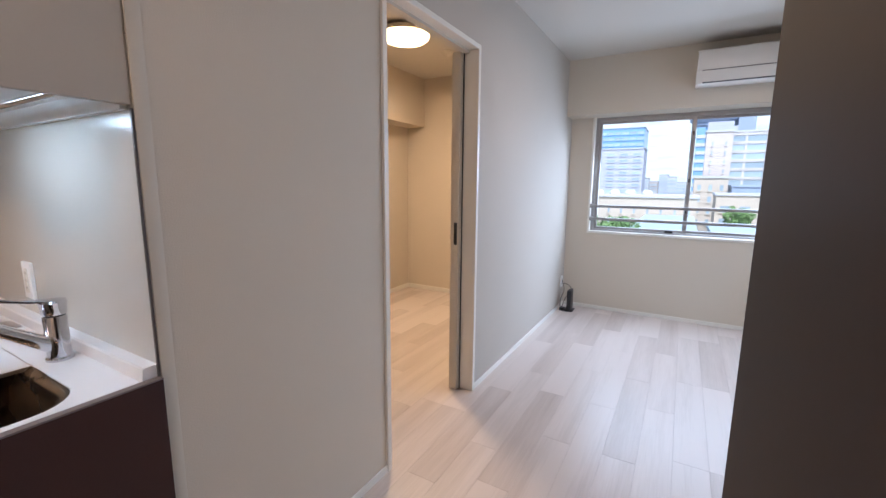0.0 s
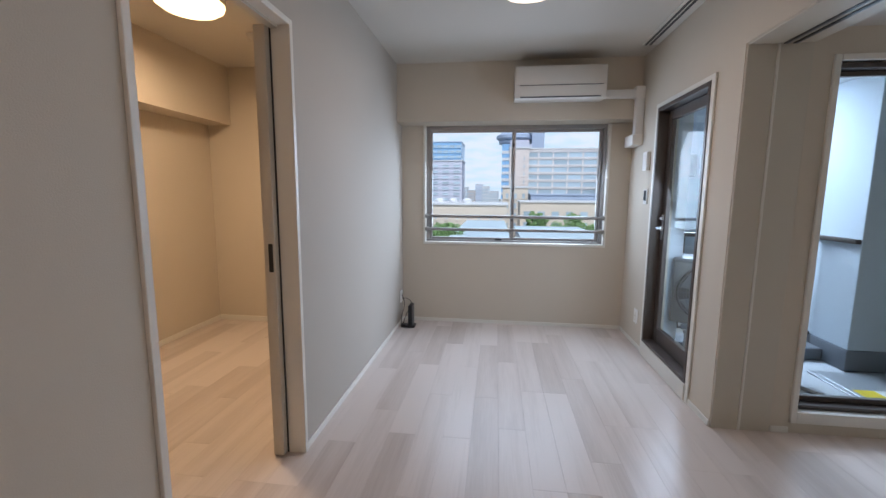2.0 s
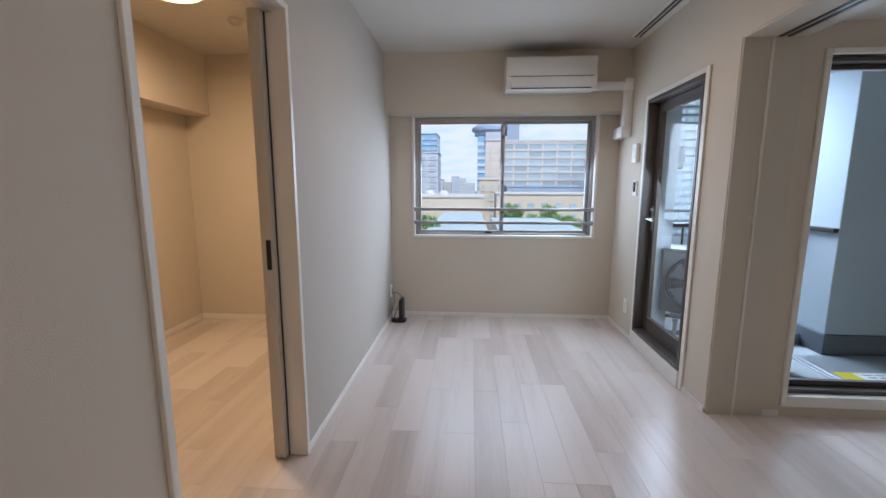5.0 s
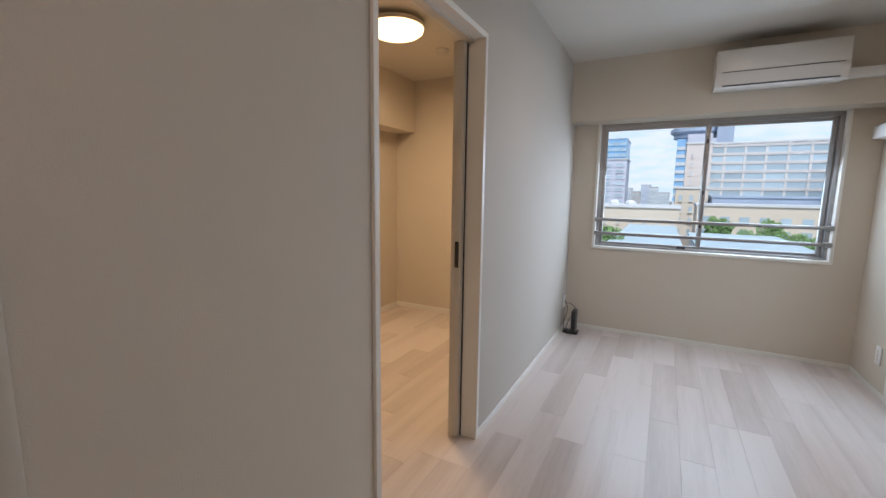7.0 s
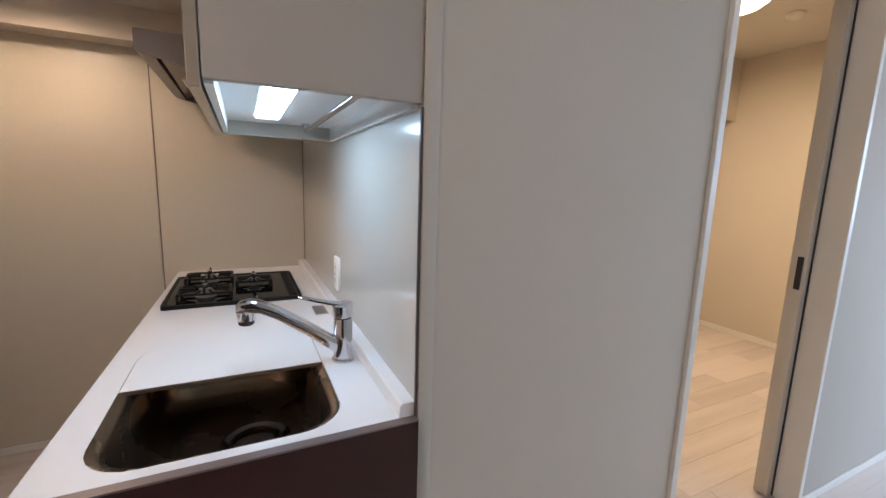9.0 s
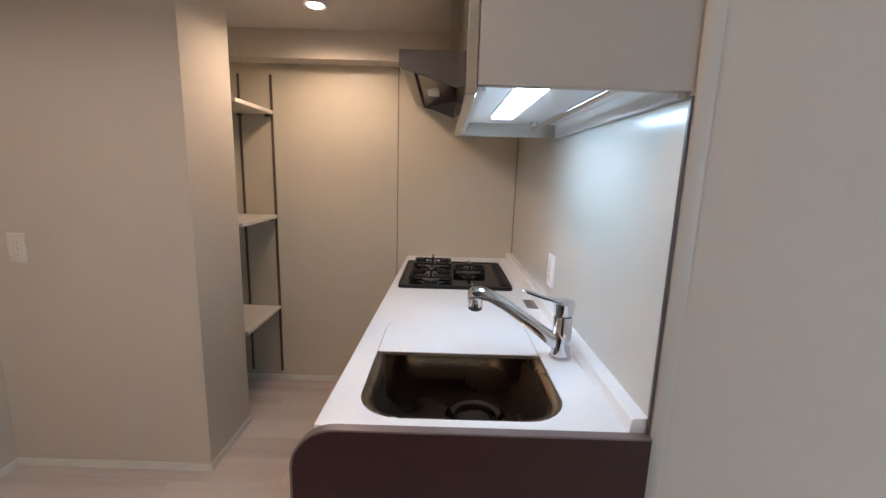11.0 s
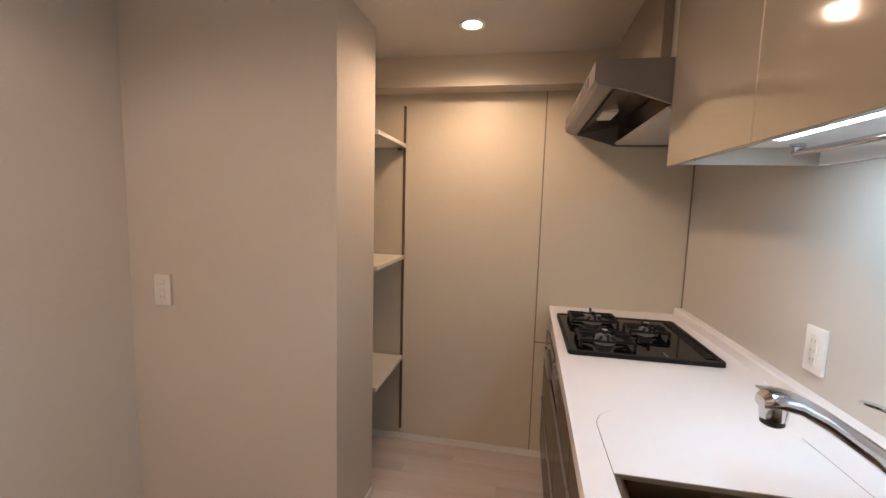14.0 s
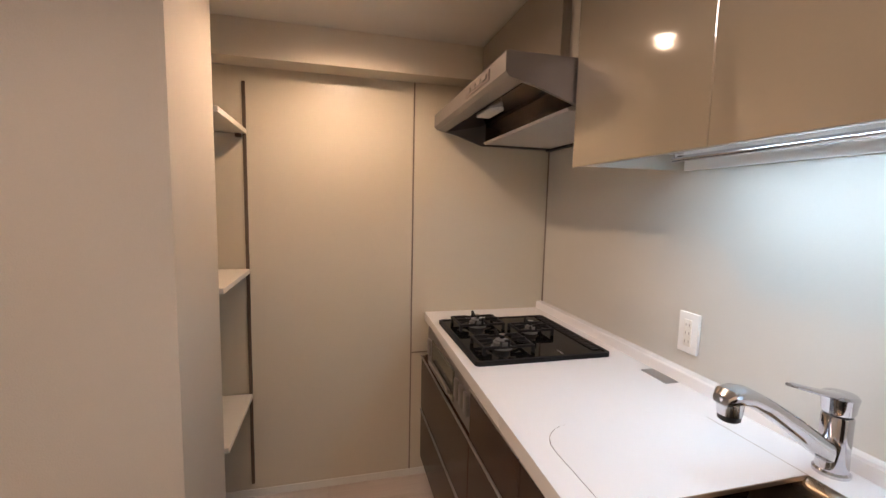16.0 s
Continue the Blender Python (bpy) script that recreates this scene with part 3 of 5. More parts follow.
cable("cable", [(-0.868, 4.56, 0.245), (-0.80, 4.52, 0.25), (-0.76, 4.50, 0.21), (-0.80, 4.44, 0.12), (-0.83, 4.43, 0.02)], 0.003, M_DARKPL, "thin black cable hanging between socket and router")
cable("cable", [(-0.868, 4.56, 0.28), (-0.83, 4.50, 0.20), (-0.85, 4.45, 0.08), (-0.82, 4.40, 0.006), (-0.76, 4.385, 0.006), (-0.72, 4.40, 0.006)], 0.003, M_DARKPL, "thin black cable lying round the router")

# ceiling slots and lamps
cv = thing("ceiling_rail", (1.16, 3.2, H), "slim ceiling curtain rail box with dark slots", "ceiling rail")
part("frame", box(1.095, XR - 0.004, 2.30, 4.165, H - 0.010, H, 0.002), M_TRIM, cv)
for sx in (1.112, 1.142):
    part("slot", box(sx, sx + 0.016, 2.31, 4.155, H - 0.014, H - 0.009), M_DARKPL, cv, "dark rail slot")


def ceiling_lamp(x, y, z, r, label, watts, color=WARM, glow=M_LAMP, bulb=False):
    th = thing("ceiling_lamp", (x, y, z - 0.12), label, "ceiling lamp", group="round ceiling lamps")
    part("base_plate", smooth(lathe(bmesh.new(), [(0.07, -0.03), (0.07, 0.0)], (x, y, z), 24)), M_WHITE, th)
    part("rim", smooth(lathe(bmesh.new(), [(r * 0.9, -0.058), (r * 1.02, -0.055), (r * 1.02, -0.030), (r * 0.9, -0.028)], (x, y, z), 48)), M_JAMB, th, "brown-grey rim ring")
    part("shade", smooth(lathe(bmesh.new(), [(r * 0.12, -0.118), (r * 0.5, -0.112), (r * 0.8, -0.098), (r * 0.97, -0.076), (r, -0.0585)], (x, y, z), 48), 80), glow, th, "glowing milky plastic dome")
    if bulb:
        d = bpy.data.lights.new("lamp_light", "POINT")
        d.shadow_soft_size = 0.10
    else:
        d = bpy.data.lights.new("lamp_light", "AREA")
        d.shape, d.size = "DISK", 2 * r * 0.95
    d.energy, d.color = watts, color
    lo = new("lamp_light", d)
    lo.matrix_world = look((x, y, z - (0.24 if bulb else 0.125)), (x, y, 0))


ceiling_lamp(-1.75, 3.02, H, 0.182, "round warm ceiling lamp, lit, in the bedroom", 34, (1.0, 0.70, 0.38), glow=M_LAMP3)
ceiling_lamp(0.17, 3.0, H, 0.182, "round warm ceiling lamp, lit, in the living room", 6.5, (1.0, 0.74, 0.52), glow=M_LAMP2)
# the lamp beside the kitchen is added out of view to brighten the walls
ceiling_lamp(-0.30, -0.55, H, 0.182, "added round ceiling lamp, unseen, filling the area beside the kitchen with light", 19, (1.0, 0.76, 0.58), bulb=True)
ceiling_lamp(2.45, 1.60, HR, 0.182, "round warm ceiling lamp, lit, in the side room", 0.8, glow=M_LAMP2)
det = thing("smoke_detector", (-1.75, 3.67, H - 0.04), "round cream smoke detector on the ceiling", "smoke detector")
part("body", smooth(lathe(bmesh.new(), [(0.022, -0.040), (0.030, -0.034), (0.045, -0.022), (0.052, -0.008), (0.052, 0.0)], (-1.75, 3.67, H), 32), 60), M_CEIL, det)
part("ring", smooth(lathe(bmesh.new(), [(0.012, -0.044), (0.018, -0.042), (0.018, -0.036)], (-1.75, 3.67, H), 20)), M_CEIL, det)

# ---------------------------------------------------------------- kitchen
# splash panels
sp = thing("splash_panel", (-1.7, 0.766, 0.8), "glossy greige splash panel behind the sink and hob", "splash panel", kind="structure")
part("panel", box(XK + 0.004, XL - 0.004, 0.770, 0.786, 0.0, 1.56), M_SPLASH, sp)
part("edge_strip", box(XL - 0.004, XL + 0.002, 0.7665, 0.7715, 0.80, 1.41), M_BRONZE, sp, "dark metal edge strip")
part("corner_seal", box(XK + 0.006, XK + 0.011, 0.765, 0.770, 0.83, 1.56), M_JOINT, sp, "brown corner joint")
kp = thing("end_panel", (XK, 0.43, 0), "smooth beige panel on the kitchen end wall", "wall panel", kind="structure")
part("panel", box(XK, XK + 0.005, 0.112, 0.768, 0.612, 1.823), M_KWALL, kp)
part("panel", box(XK, XK + 0.005, 0.112, 0.768, 0.036, 0.604), M_KWALL, kp)
part("panel", box(XK, XK + 0.005, -0.868, 0.105, 0.036, 1.795), M_KWALL, kp)
part("joint", box(XK, XK + 0.0062, 0.1065, 0.112, 0.036, 1.823), M_JOINT, kp, "brown joint strip")
part("joint", box(XK, XK + 0.0062, 0.112, 0.770, 0.606, 0.611), M_JOINT, kp, "brown joint strip")

CX0, CX1, CY0 = XK + 0.006, -0.884, 0.160
# worktop with the sink opening
SX0, SX1, SY0, SY1 = -1.480, -0.914, 0.206, 0.640


def rounded(x0, x1, y0, y1, r, n=6):
    out = []
    for cx, cy, a in ((x1 - r, y1 - r, 0), (x0 + r, y1 - r, 90), (x0 + r, y0 + r, 180), (x1 - r, y0 + r, 270)):
        out += [(cx + r * math.cos(radians(a + 90 * k / n)), cy + r * math.sin(radians(a + 90 * k / n))) for k in range(n + 1)]
    return out


def ring_plate(outer, inner, z0, z1):
    """A plate with a hole: outer and inner outlines of equal count."""
    bm = bmesh.new()
    k = len(outer)
    v = [[bm.verts.new((x, y, z)) for x, y in o] for o in (outer, inner) for z in (z1, z0)]
    ot, ob_, it, ib = v
    for i in range(k):
        j = (i + 1) % k
        bm.faces.new((ot[i], ot[j], it[j], it[i]))
        bm.faces.new((ob_[j], ob_[i], ib[i], ib[j]))
        bm.faces.new((ob_[i], ob_[j], ot[j], ot[i]))
        bm.faces.new((it[i], it[j], ib[j], ib[i]))
    bmesh.ops.recalc_face_normals(bm, faces=bm.faces)
    return bm


wt = thing("worktop", (-1.7, 0.46, 0.762), "white solid-surface kitchen worktop with a raised back edge", "worktop")
bm = ring_plate(rounded(-1.56, CX1, CY0, 0.770, 0.004), rounded(SX0, SX1, SY0, SY1, 0.09), 0.762, 0.80)
bx(bm, CX0, -1.56, CY0, 0.770, 0.762, 0.80)
for v in bm.verts:
    if v.co.y < 0.2:
        v.co.y -= 0.019 * (v.co.x + 1.95)
part("slab", bm, M_COUNTER, wt)
part("upstand", prism(bmesh.new(), [(0.735, 0.7995), (0.738, 0.829), (0.742, 0.833), (0.770, 0.833), (0.770, 0.7995)], CX0, CX1, "x"), M_COUNTER, wt, "white raised back edge")
vp = thing("vent_plate", (-1.67, 0.708, 0.80), "small grey metal plate set into the worktop", "vent plate")
part("plate", box(-1.722, -1.620, 0.686, 0.730, 0.799, 0.8025, 0.001), M_ALU, vp)

sk = thing("sink", (-1.22, 0.43, 0.62), "deep brown-steel sink with rounded corners", "sink")
bm = bmesh.new()
levels = [(0.0, 0.7985, 0.09), (0.005, 0.7965, 0.09), (0.014, 0.791, 0.09), (0.020, 0.782, 0.088), (0.030, 0.69, 0.086), (0.038, 0.655, 0.084), (0.055, 0.632, 0.076), (0.085, 0.622, 0.060)]
prev = None
for inset, z, r in levels:
    loop = [bm.verts.new((x, y, z)) for x, y in rounded(SX0 + inset, SX1 - inset, SY0 + inset, SY1 - inset, r, 8)]
    if prev:
        for i in range(len(loop)):
            bm.faces.new((prev[i], prev[(i + 1) % len(loop)], loop[(i + 1) % len(loop)], loop[i]))
    prev = loop
bm.faces.new(prev)
bmesh.ops.recalc_face_normals(bm, faces=bm.faces)
bmesh.ops.reverse_faces(bm, faces=bm.faces)
bmesh.ops.solidify(bm, geom=list(bm.faces), thickness=0.0015)
part("basin", smooth(bm, 50), M_SINK, sk)
dr = part("drain", smooth(lathe(bmesh.new(), [(0.082, 0.0), (0.082, 0.006), (0.074, 0.009), (0.066, 0.004), (0.060, 0.002)], (-1.205, 0.475, 0.6215), 40)), M_CHROME, sk, "round steel drain collar")
part("drain_cover", smooth(lathe(bmesh.new(), [(0.052, 0.004), (0.052, 0.010), (0.040, 0.016), (0.012, 0.020)], (-1.205, 0.475, 0.6225), 36)), M_CHROME, dr, "polished drain cover")
part("drain_gap", smooth(lathe(bmesh.new(), [(0.0595, 0.0045), (0.0595, 0.006)], (-1.205, 0.475, 0.6215), 36)), M_DARKPL, dr)
cp = thing("sink_cover", (-1.355, 0.44, 0.80), "white prep board covering the far half of the sink", "sink cover")
bm = prism(bmesh.new(), [(-1.218, 0.2075), (-1.218, 0.6385), (-1.40, 0.6385)] + [(x, y) for x, y in rounded(-1.4792, -1.22, 0.2075, 0.6385, 0.0893)[7:21]], 0.7965, 0.8004, "z")
part("board", bm, M_COUNTER, cp)
part("front_lip", box(-1.218, -1.2150, 0.2075, 0.6385, 0.7915, 0.8014, 0.001), M_STEEL, cp, "steel front lip")
for a in (0.6390,):
    part("runner", box(-1.44, -0.99, a, a + 0.002, 0.7970, 0.8002), M_STEEL, cp, "thin steel runner")

# mixer tap
tp = thing("mixer_tap", (-1.215, 0.695, 0.80), "chrome single-lever kitchen mixer with an angled spout", "tap")
part("base", smooth(lathe(bmesh.new(), [(0.029, 0.0), (0.029, 0.006), (0.0255, 0.010), (0.0245, 0.045), (0.0245, 0.112), (0.0225, 0.116)], (-1.215, 0.695, 0.80), 40), 40), M_CHROME, tp)
part("collar", smooth(lathe(bmesh.new(), [(0.0215, 0.116), (0.0215, 0.120)], (-1.215, 0.695, 0.80), 40)), M_DARKPL, tp, "dark joint ring")
part("head", smooth(lathe(bmesh.new(), [(0.0235, 0.120), (0.0255, 0.124), (0.027, 0.140), (0.029, 0.152), (0.025, 0.157), (0.010, 0.159)], (-1.215, 0.695, 0.80), 40), 50), M_CHROME, tp)


def swept(secs, square=0.7):
    """A body through oblong sections (centre, half-width across x, half-height), all upright to the run in y."""
    bm = bmesh.new()
    prev = None
    n = 16
    for (x, y, z), hw, hh in secs:
        loop = [bm.verts.new((x + hw * math.copysign(abs(math.cos(t)) ** square, math.cos(t)), y, z + hh * math.copysign(abs(math.sin(t)) ** square, math.sin(t)))) for t in [2 * math.pi * k / n for k in range(n)]]
        if prev:
            for i in range(n):
                bm.faces.new((prev[i], prev[(i + 1) % n], loop[(i + 1) % n], loop[i]))
        else:
            bm.faces.new(list(reversed(loop)))
        prev = loop
    bm.faces.new(prev)
    bmesh.ops.recalc_face_normals(bm, faces=bm.faces)
    return smooth(bm, 50)


part("spout", swept([((-1.217, 0.690, 0.838), 0.020, 0.024), ((-1.219, 0.665, 0.852), 0.019, 0.023), ((-1.226, 0.602, 0.898), 0.0190, 0.0205),
                     ((-1.233, 0.535, 0.941), 0.0185, 0.018), ((-1.237, 0.497, 0.960), 0.020, 0.017), ((-1.239, 0.475, 0.964), 0.0225, 0.017), ((-1.240, 0.453, 0.962), 0.0225, 0.015), ((-1.241, 0.443, 0.957), 0.016, 0.009)], 0.6), M_CHROME, tp)
hd2 = part("spray_head", smooth(lathe(bmesh.new(), [(0.020, -0.032), (0.0215, -0.018), (0.0225, 0.0)], (-1.240, 0.465, 0.961), 32), 40), M_CHROME, tp, "chrome spray head")
part("nozzle", smooth(lathe(bmesh.new(), [(0.015, -0.044), (0.0185, -0.041), (0.0185, -0.032)], (-1.240, 0.465, 0.961), 32)), M_DARKPL, hd2, "black nozzle ring")
part("lever", swept([((-1.215, 0.700, 0.952), 0.020, 0.006), ((-1.217, 0.665, 0.958), 0.016, 0.0055), ((-1.221, 0.630, 0.966), 0.011, 0.005), ((-1.226, 0.598, 0.975), 0.009, 0.0045), ((-1.230, 0.585, 0.977), 0.006, 0.003)]), M_CHROME, tp, "chrome lever")

# hob
hb = thing("gas_hob", (-2.09, 0.43, 0.80), "black glass three-burner gas hob with iron pan supports", "hob")
part("top", smooth(prism(bmesh.new(), rounded(-2.330, -1.845, 0.195, 0.665, 0.014), 0.7995, 0.812, "z"), 30), M_HOB, hb)
part("rim", ring_plate(rounded(-2.334, -1.841, 0.191, 0.669, 0.016), rounded(-2.322, -1.853, 0.203, 0.657, 0.012), 0.7995, 0.8145), M_IRON, hb, "black rim")
part("vent_grille", box(-2.31, -1.88, 0.622, 0.652, 0.8118, 0.8150, 0.002), M_IRON, hb, "slotted black exhaust grille")
for k in range(14):
    part("grille_bar", box(-2.305 + k * 0.0302, -2.289 + k * 0.0302, 0.625, 0.649, 0.8145, 0.8165), M_IRON, hb)
part("badge", box(-1.905, -1.868, 0.50, 0.507, 0.8119, 0.8125), M_BURNER, hb, "small pale printed mark")


def burner(x, y, r):
    z = 0.812
    b = part("burner", smooth(lathe(bmesh.new(), [(r * 1.25, 0.0), (r * 1.2, 0.005), (r, 0.007), (r, 0.020), (r * 0.8, 0.024)], (x, y, z), 32), 50), M_BURNER, hb, "alloy gas burner")
    part("burner_cap", smooth(lathe(bmesh.new(), [(r * 0.78, 0.023), (r * 0.78, 0.028), (r * 0.35, 0.031)], (x, y, z), 28), 50), M_BURNER, b)
    part("sensor", smooth(lathe(bmesh.new(), [(0.008, 0.030), (0.008, 0.043), (0.0105, 0.044), (0.0105, 0.047)], (x, y, z), 16)), M_CHROME, b, "small metal heat sensor")
    bm, prongs = bmesh.new(), []
    hx, hy, zt = r * 2.1, r * 2.9, z + 0.026
    w = 0.0052
    for sy in (1, -1):
        y1 = y + sy * hy
        bx(bm, x - hx, x + hx, y1 - w, y1 + w, zt - 0.007, zt + 0.002, 0.002)
        prongs.append(box(x - w, x + w, min(y1, y + sy * r * 1.15), max(y1, y + sy * r * 1.15), zt - 0.004, zt + 0.008, 0.002))
        for sx in (1, -1):
            xa = x + sx * hx
            bx(bm, xa - w, xa + w, min(y1, y + sy * hy * 0.30), max(y1, y + sy * hy * 0.30), zt - 0.007, zt + 0.002, 0.002)
            bx(bm, xa - w, xa + w, y1 - w, y1 + w, z, zt, 0.001)
            prongs.append(rod(bmesh.new(), (xa, y + sy * hy * 0.34, zt - 0.003), (x + sx * r * 1.15, y + sy * r * 0.55, zt + 0.003), 0.0050, n=6))
            prongs.append(rod(bmesh.new(), (x + sx * hx * 0.55, y1, zt - 0.003), (x + sx * r * 0.8, y + sy * r * 1.5, zt + 0.004), 0.0046, n=6))
    for sx in (1, -1):
        up = rod(bmesh.new(), (x + sx * hx, y, zt - 0.004), (x + sx * hx, y, zt + 0.020), 0.0046, n=6)
        prongs.append(rod(up, (x + sx * hx, y, zt + 0.018), (x + sx * r * 1.1, y, zt + 0.008), 0.0046, n=6))
        bx(bm, x + sx * hx - w, x + sx * hx + w, y - hy * 0.32, y + hy * 0.32, zt - 0.007, zt - 0.001, 0.001)
    ps = part("pan_support", smooth(bm), M_IRON, hb, "black cast-iron pan support")
    for p in prongs:
        part("prong", smooth(p), M_IRON, ps)


burner(-1.965, 0.325, 0.030)
burner(-2.225, 0.325, 0.030)
burner(-2.105, 0.500, 0.023)

# base units
FY = 0.178
e = thing("end_panel_board", (-0.89, 0.46, 0), "dark brown laminate end panel of the kitchen units", "panel")
R0, EY = 0.080, 0.102
arc = [(EY + R0 - R0 * math.sin(radians(a)), 0.800 - R0 + R0 * math.cos(radians(a))) for a in range(10, 91, 10)]
part("board", smooth(prism(bmesh.new(), [(0.770, 0.0), (0.770, 0.800), (EY + R0, 0.800)] + arc + [(EY, 0.0)], CX1 + 0.001, CX1 + 0.019, "x"), 20), M_BROWN, e)
rim = [(EY + R0 - (R0 + 0.004) * math.sin(radians(a)), 0.800 - R0 + (R0 + 0.004) * math.cos(radians(a))) for a in range(10, 91, 10)]
part("edge_band", smooth(prism(bmesh.new(), [(0.770, 0.8003), (0.770, 0.804), (EY + R0, 0.804)] + rim + [(EY - 0.004, 0.0), (EY - 0.0003, 0.0)] + arc[::-1] + [(EY + R0, 0.8003)], CX1, CX1 + 0.020, "x"), 20), M_EDGE, e, "brown-grey edge band")


def base_unit(x0, x1, kind, label):
    u = thing("base_cabinet", ((x0 + x1) / 2, 0.46, 0), label, "cabinet", group="kitchen base units")
    part("carcass", box(x0 + 0.001, x1 - 0.001, FY + 0.001, 0.768, 0.09, 0.62 if kind == "sink" else (0.76 if kind == "drawer" else 0.595)), M_BROWN, u)
    part("plinth", box(x0 + 0.001, x1 - 0.001, FY + 0.05, FY + 0.066, 0.0, 0.089), M_DARKPL, u, "recessed dark plinth")
    top = 0.752 if kind != "hob" else 0.592
    rows = [(0.095, 0.332), (0.340, top)] if kind == "hob" else [(0.095, 0.332), (0.340, 0.592), (0.600, top)]
    for z0, z1 in rows:
        f = part("drawer_front", box(x0 + 0.002, x1 - 0.002, FY - 0.018, FY, z0, z1, 0.002), M_DRAWER, u)
        part("pull", box(x0 + 0.004, x1 - 0.004, FY - 0.023, FY - 0.016, z1 - 0.003, z1 + 0.004, 0.0015), M_ALU, f, "slim metal edge pull")
    return u


base_unit(-1.80, -1.45, "drawer", "dark brown drawer unit with slim metal pulls")
base_unit(-1.45, CX1, "sink", "dark brown sink unit with slim metal pulls")
base_unit(CX0, -1.80, "hob", "dark brown pan drawer unit under the grill")
M_GRILL = mat("grill_glass", (0.11, 0.105, 0.085), 0.12, 0.2, vary=0.05)
gr = thing("gas_grill", (-2.09, 0.17, 0.60), "grey glass-fronted fish grill under the hob", "grill")
part("body", box(-2.40, -1.805, 0.19, 0.62, 0.60, 0.76), M_BROWN, gr)
part("front", box(-2.405, -1.803, 0.164, 0.19, 0.605, 0.768, 0.003), M_HOOD, gr, "silver-grey front")
part("door", box(-2.31, -1.98, 0.158, 0.166, 0.625, 0.735, 0.003), M_GRILL, gr, "grey-green glass grill door")
part("door_handle", box(-2.29, -2.00, 0.140, 0.156, 0.640, 0.660, 0.005, 2), M_HOOD, gr)
for kx in (-1.94, -1.885, -1.835, -2.36):
    part("knob", box(kx - 0.019, kx + 0.019, 0.154, 0.166, 0.655, 0.722, 0.004, 2), M_HOOD, gr, "flush grey push knob")

# wall cabinet
wc = thing("wall_cabinet", (-1.293, 0.585, 1.405), "glossy beige two-door wall cabinet with a light underneath", "wall cabinet")
UX0, UX1, UY0 = -1.706, XL - 0.002, 0.402
part("side", box(UX1 - 0.018, UX1, UY0 + 0.020, 0.770, 1.417, HK, 0.001), M_CABSIDE, wc, "matt beige side panel")
part("side", box(UX0, UX0 + 0.018, UY0 + 0.020, 0.770, 1.408, HK, 0.001), M_CABSIDE, wc, "matt beige side panel")
part("bottom", box(UX0 + 0.018, UX1 - 0.018, UY0 + 0.022, 0.768, 1.452, 1.466), M_CABIN, wc, "white cabinet floor")
part("front_rail", box(UX0 + 0.018, UX1 - 0.018, UY0 + 0.0205, UY0 + 0.034, 1.412, 1.452), M_CABIN, wc, "white front rail")
part("back_rail", box(UX0 + 0.018, UX1 - 0.018, 0.755, 0.769, 1.408, 1.452), M_CABIN, wc, "white back rail")
part("top", box(UX0 + 0.018, UX1 - 0.018, UY0 + 0.022, 0.768, HK - 0.02, HK - 0.002), M_CABIN, wc)
for a, b in ((UX0 + 0.001, -1.2777), (-1.2763, UX1)):
    part("door", box(a, b, UY0, UY0 + 0.018, 1.403, HK - 0.004, 0.0015), M_CAB, wc, "glossy beige door")
solid("filler_strip", box(XL - 0.03, XL - 0.0035, 0.770, 0.786, 1.562, HK), M_CABSIDE, "narrow beige filler strip beside the wall cabinet", "filler strip")
ld = thing("under_cabinet_light", (-1.32, 0.545, 1.43), "lit white LED bar under the wall cabinet", "light bar")
part("housing", box(-1.512, -1.005, 0.506, 0.580, 1.448, 1.452, 0.001), M_WHITE, ld)
part("diffuser", box(-1.504, -1.013, 0.512, 0.574, 1.4425, 1.448, 0.002, 2), M_LED, ld, "glowing milky diffuser")
LED_W = 1.12
area("led_light", 0.48, 0.056, LED_W, (0.70, 0.91, 1.0), look((-1.258, 0.543, 1.4410), (-1.258, 0.539, 0.0)))
tr = thing("towel_rail", (-1.35, 0.69, 1.43), "chrome towel rail under the wall cabinet", "towel rail")
part("rail", smooth(rod(bmesh.new(), (-1.635, 0.668, 1.431), (-0.94, 0.668, 1.431), 0.0080)), M_CHROME, tr)
for px in (-1.625, -0.955):
    st = rod(bmesh.new(), (px, 0.668, 1.427), (px, 0.668, 1.452), 0.008)
    lathe(st, [(0.016, -0.006), (0.016, 0.0)], (px, 0.668, 1.452), 20)
    part("bracket", smooth(st), M_CHROME, tr)

# cooker hood and its duct cover
M_DUCT = mat("brown_beige_panel", (0.25, 0.21, 0.165), 0.45, vary=0.03, scale=3)
M_TRAY = mat("dark_polished_metal", (0.14, 0.105, 0.08), 0.14, 0.9, vary=0.08, scale=6)
M_BRUSH = mat("satin_steel", (0.50, 0.48, 0.455), 0.35, 0.15, vary=0.05, scale=4)
ho = thing("cooker_hood", (-2.12, 0.45, 1.56), "silver-grey slim cooker hood above the hob", "cooker hood")
HX0, HX1 = XK + 0.008, -1.712
part("side", prism(bmesh.new(), [(0.204, 1.694), (0.200, 1.690), (0.200, 1.640), (0.212, 1.628), (0.300, 1.608), (0.420, 1.568), (0.768, 1.566), (0.768, 1.694)], HX1 - 0.012, HX1, "x"), M_HOOD, ho)
part("side", prism(bmesh.new(), [(0.204, 1.694), (0.200, 1.690), (0.200, 1.640), (0.212, 1.628), (0.300, 1.608), (0.420, 1.568), (0.768, 1.566), (0.768, 1.694)], HX0, HX0 + 0.012, "x"), M_HOOD, ho)
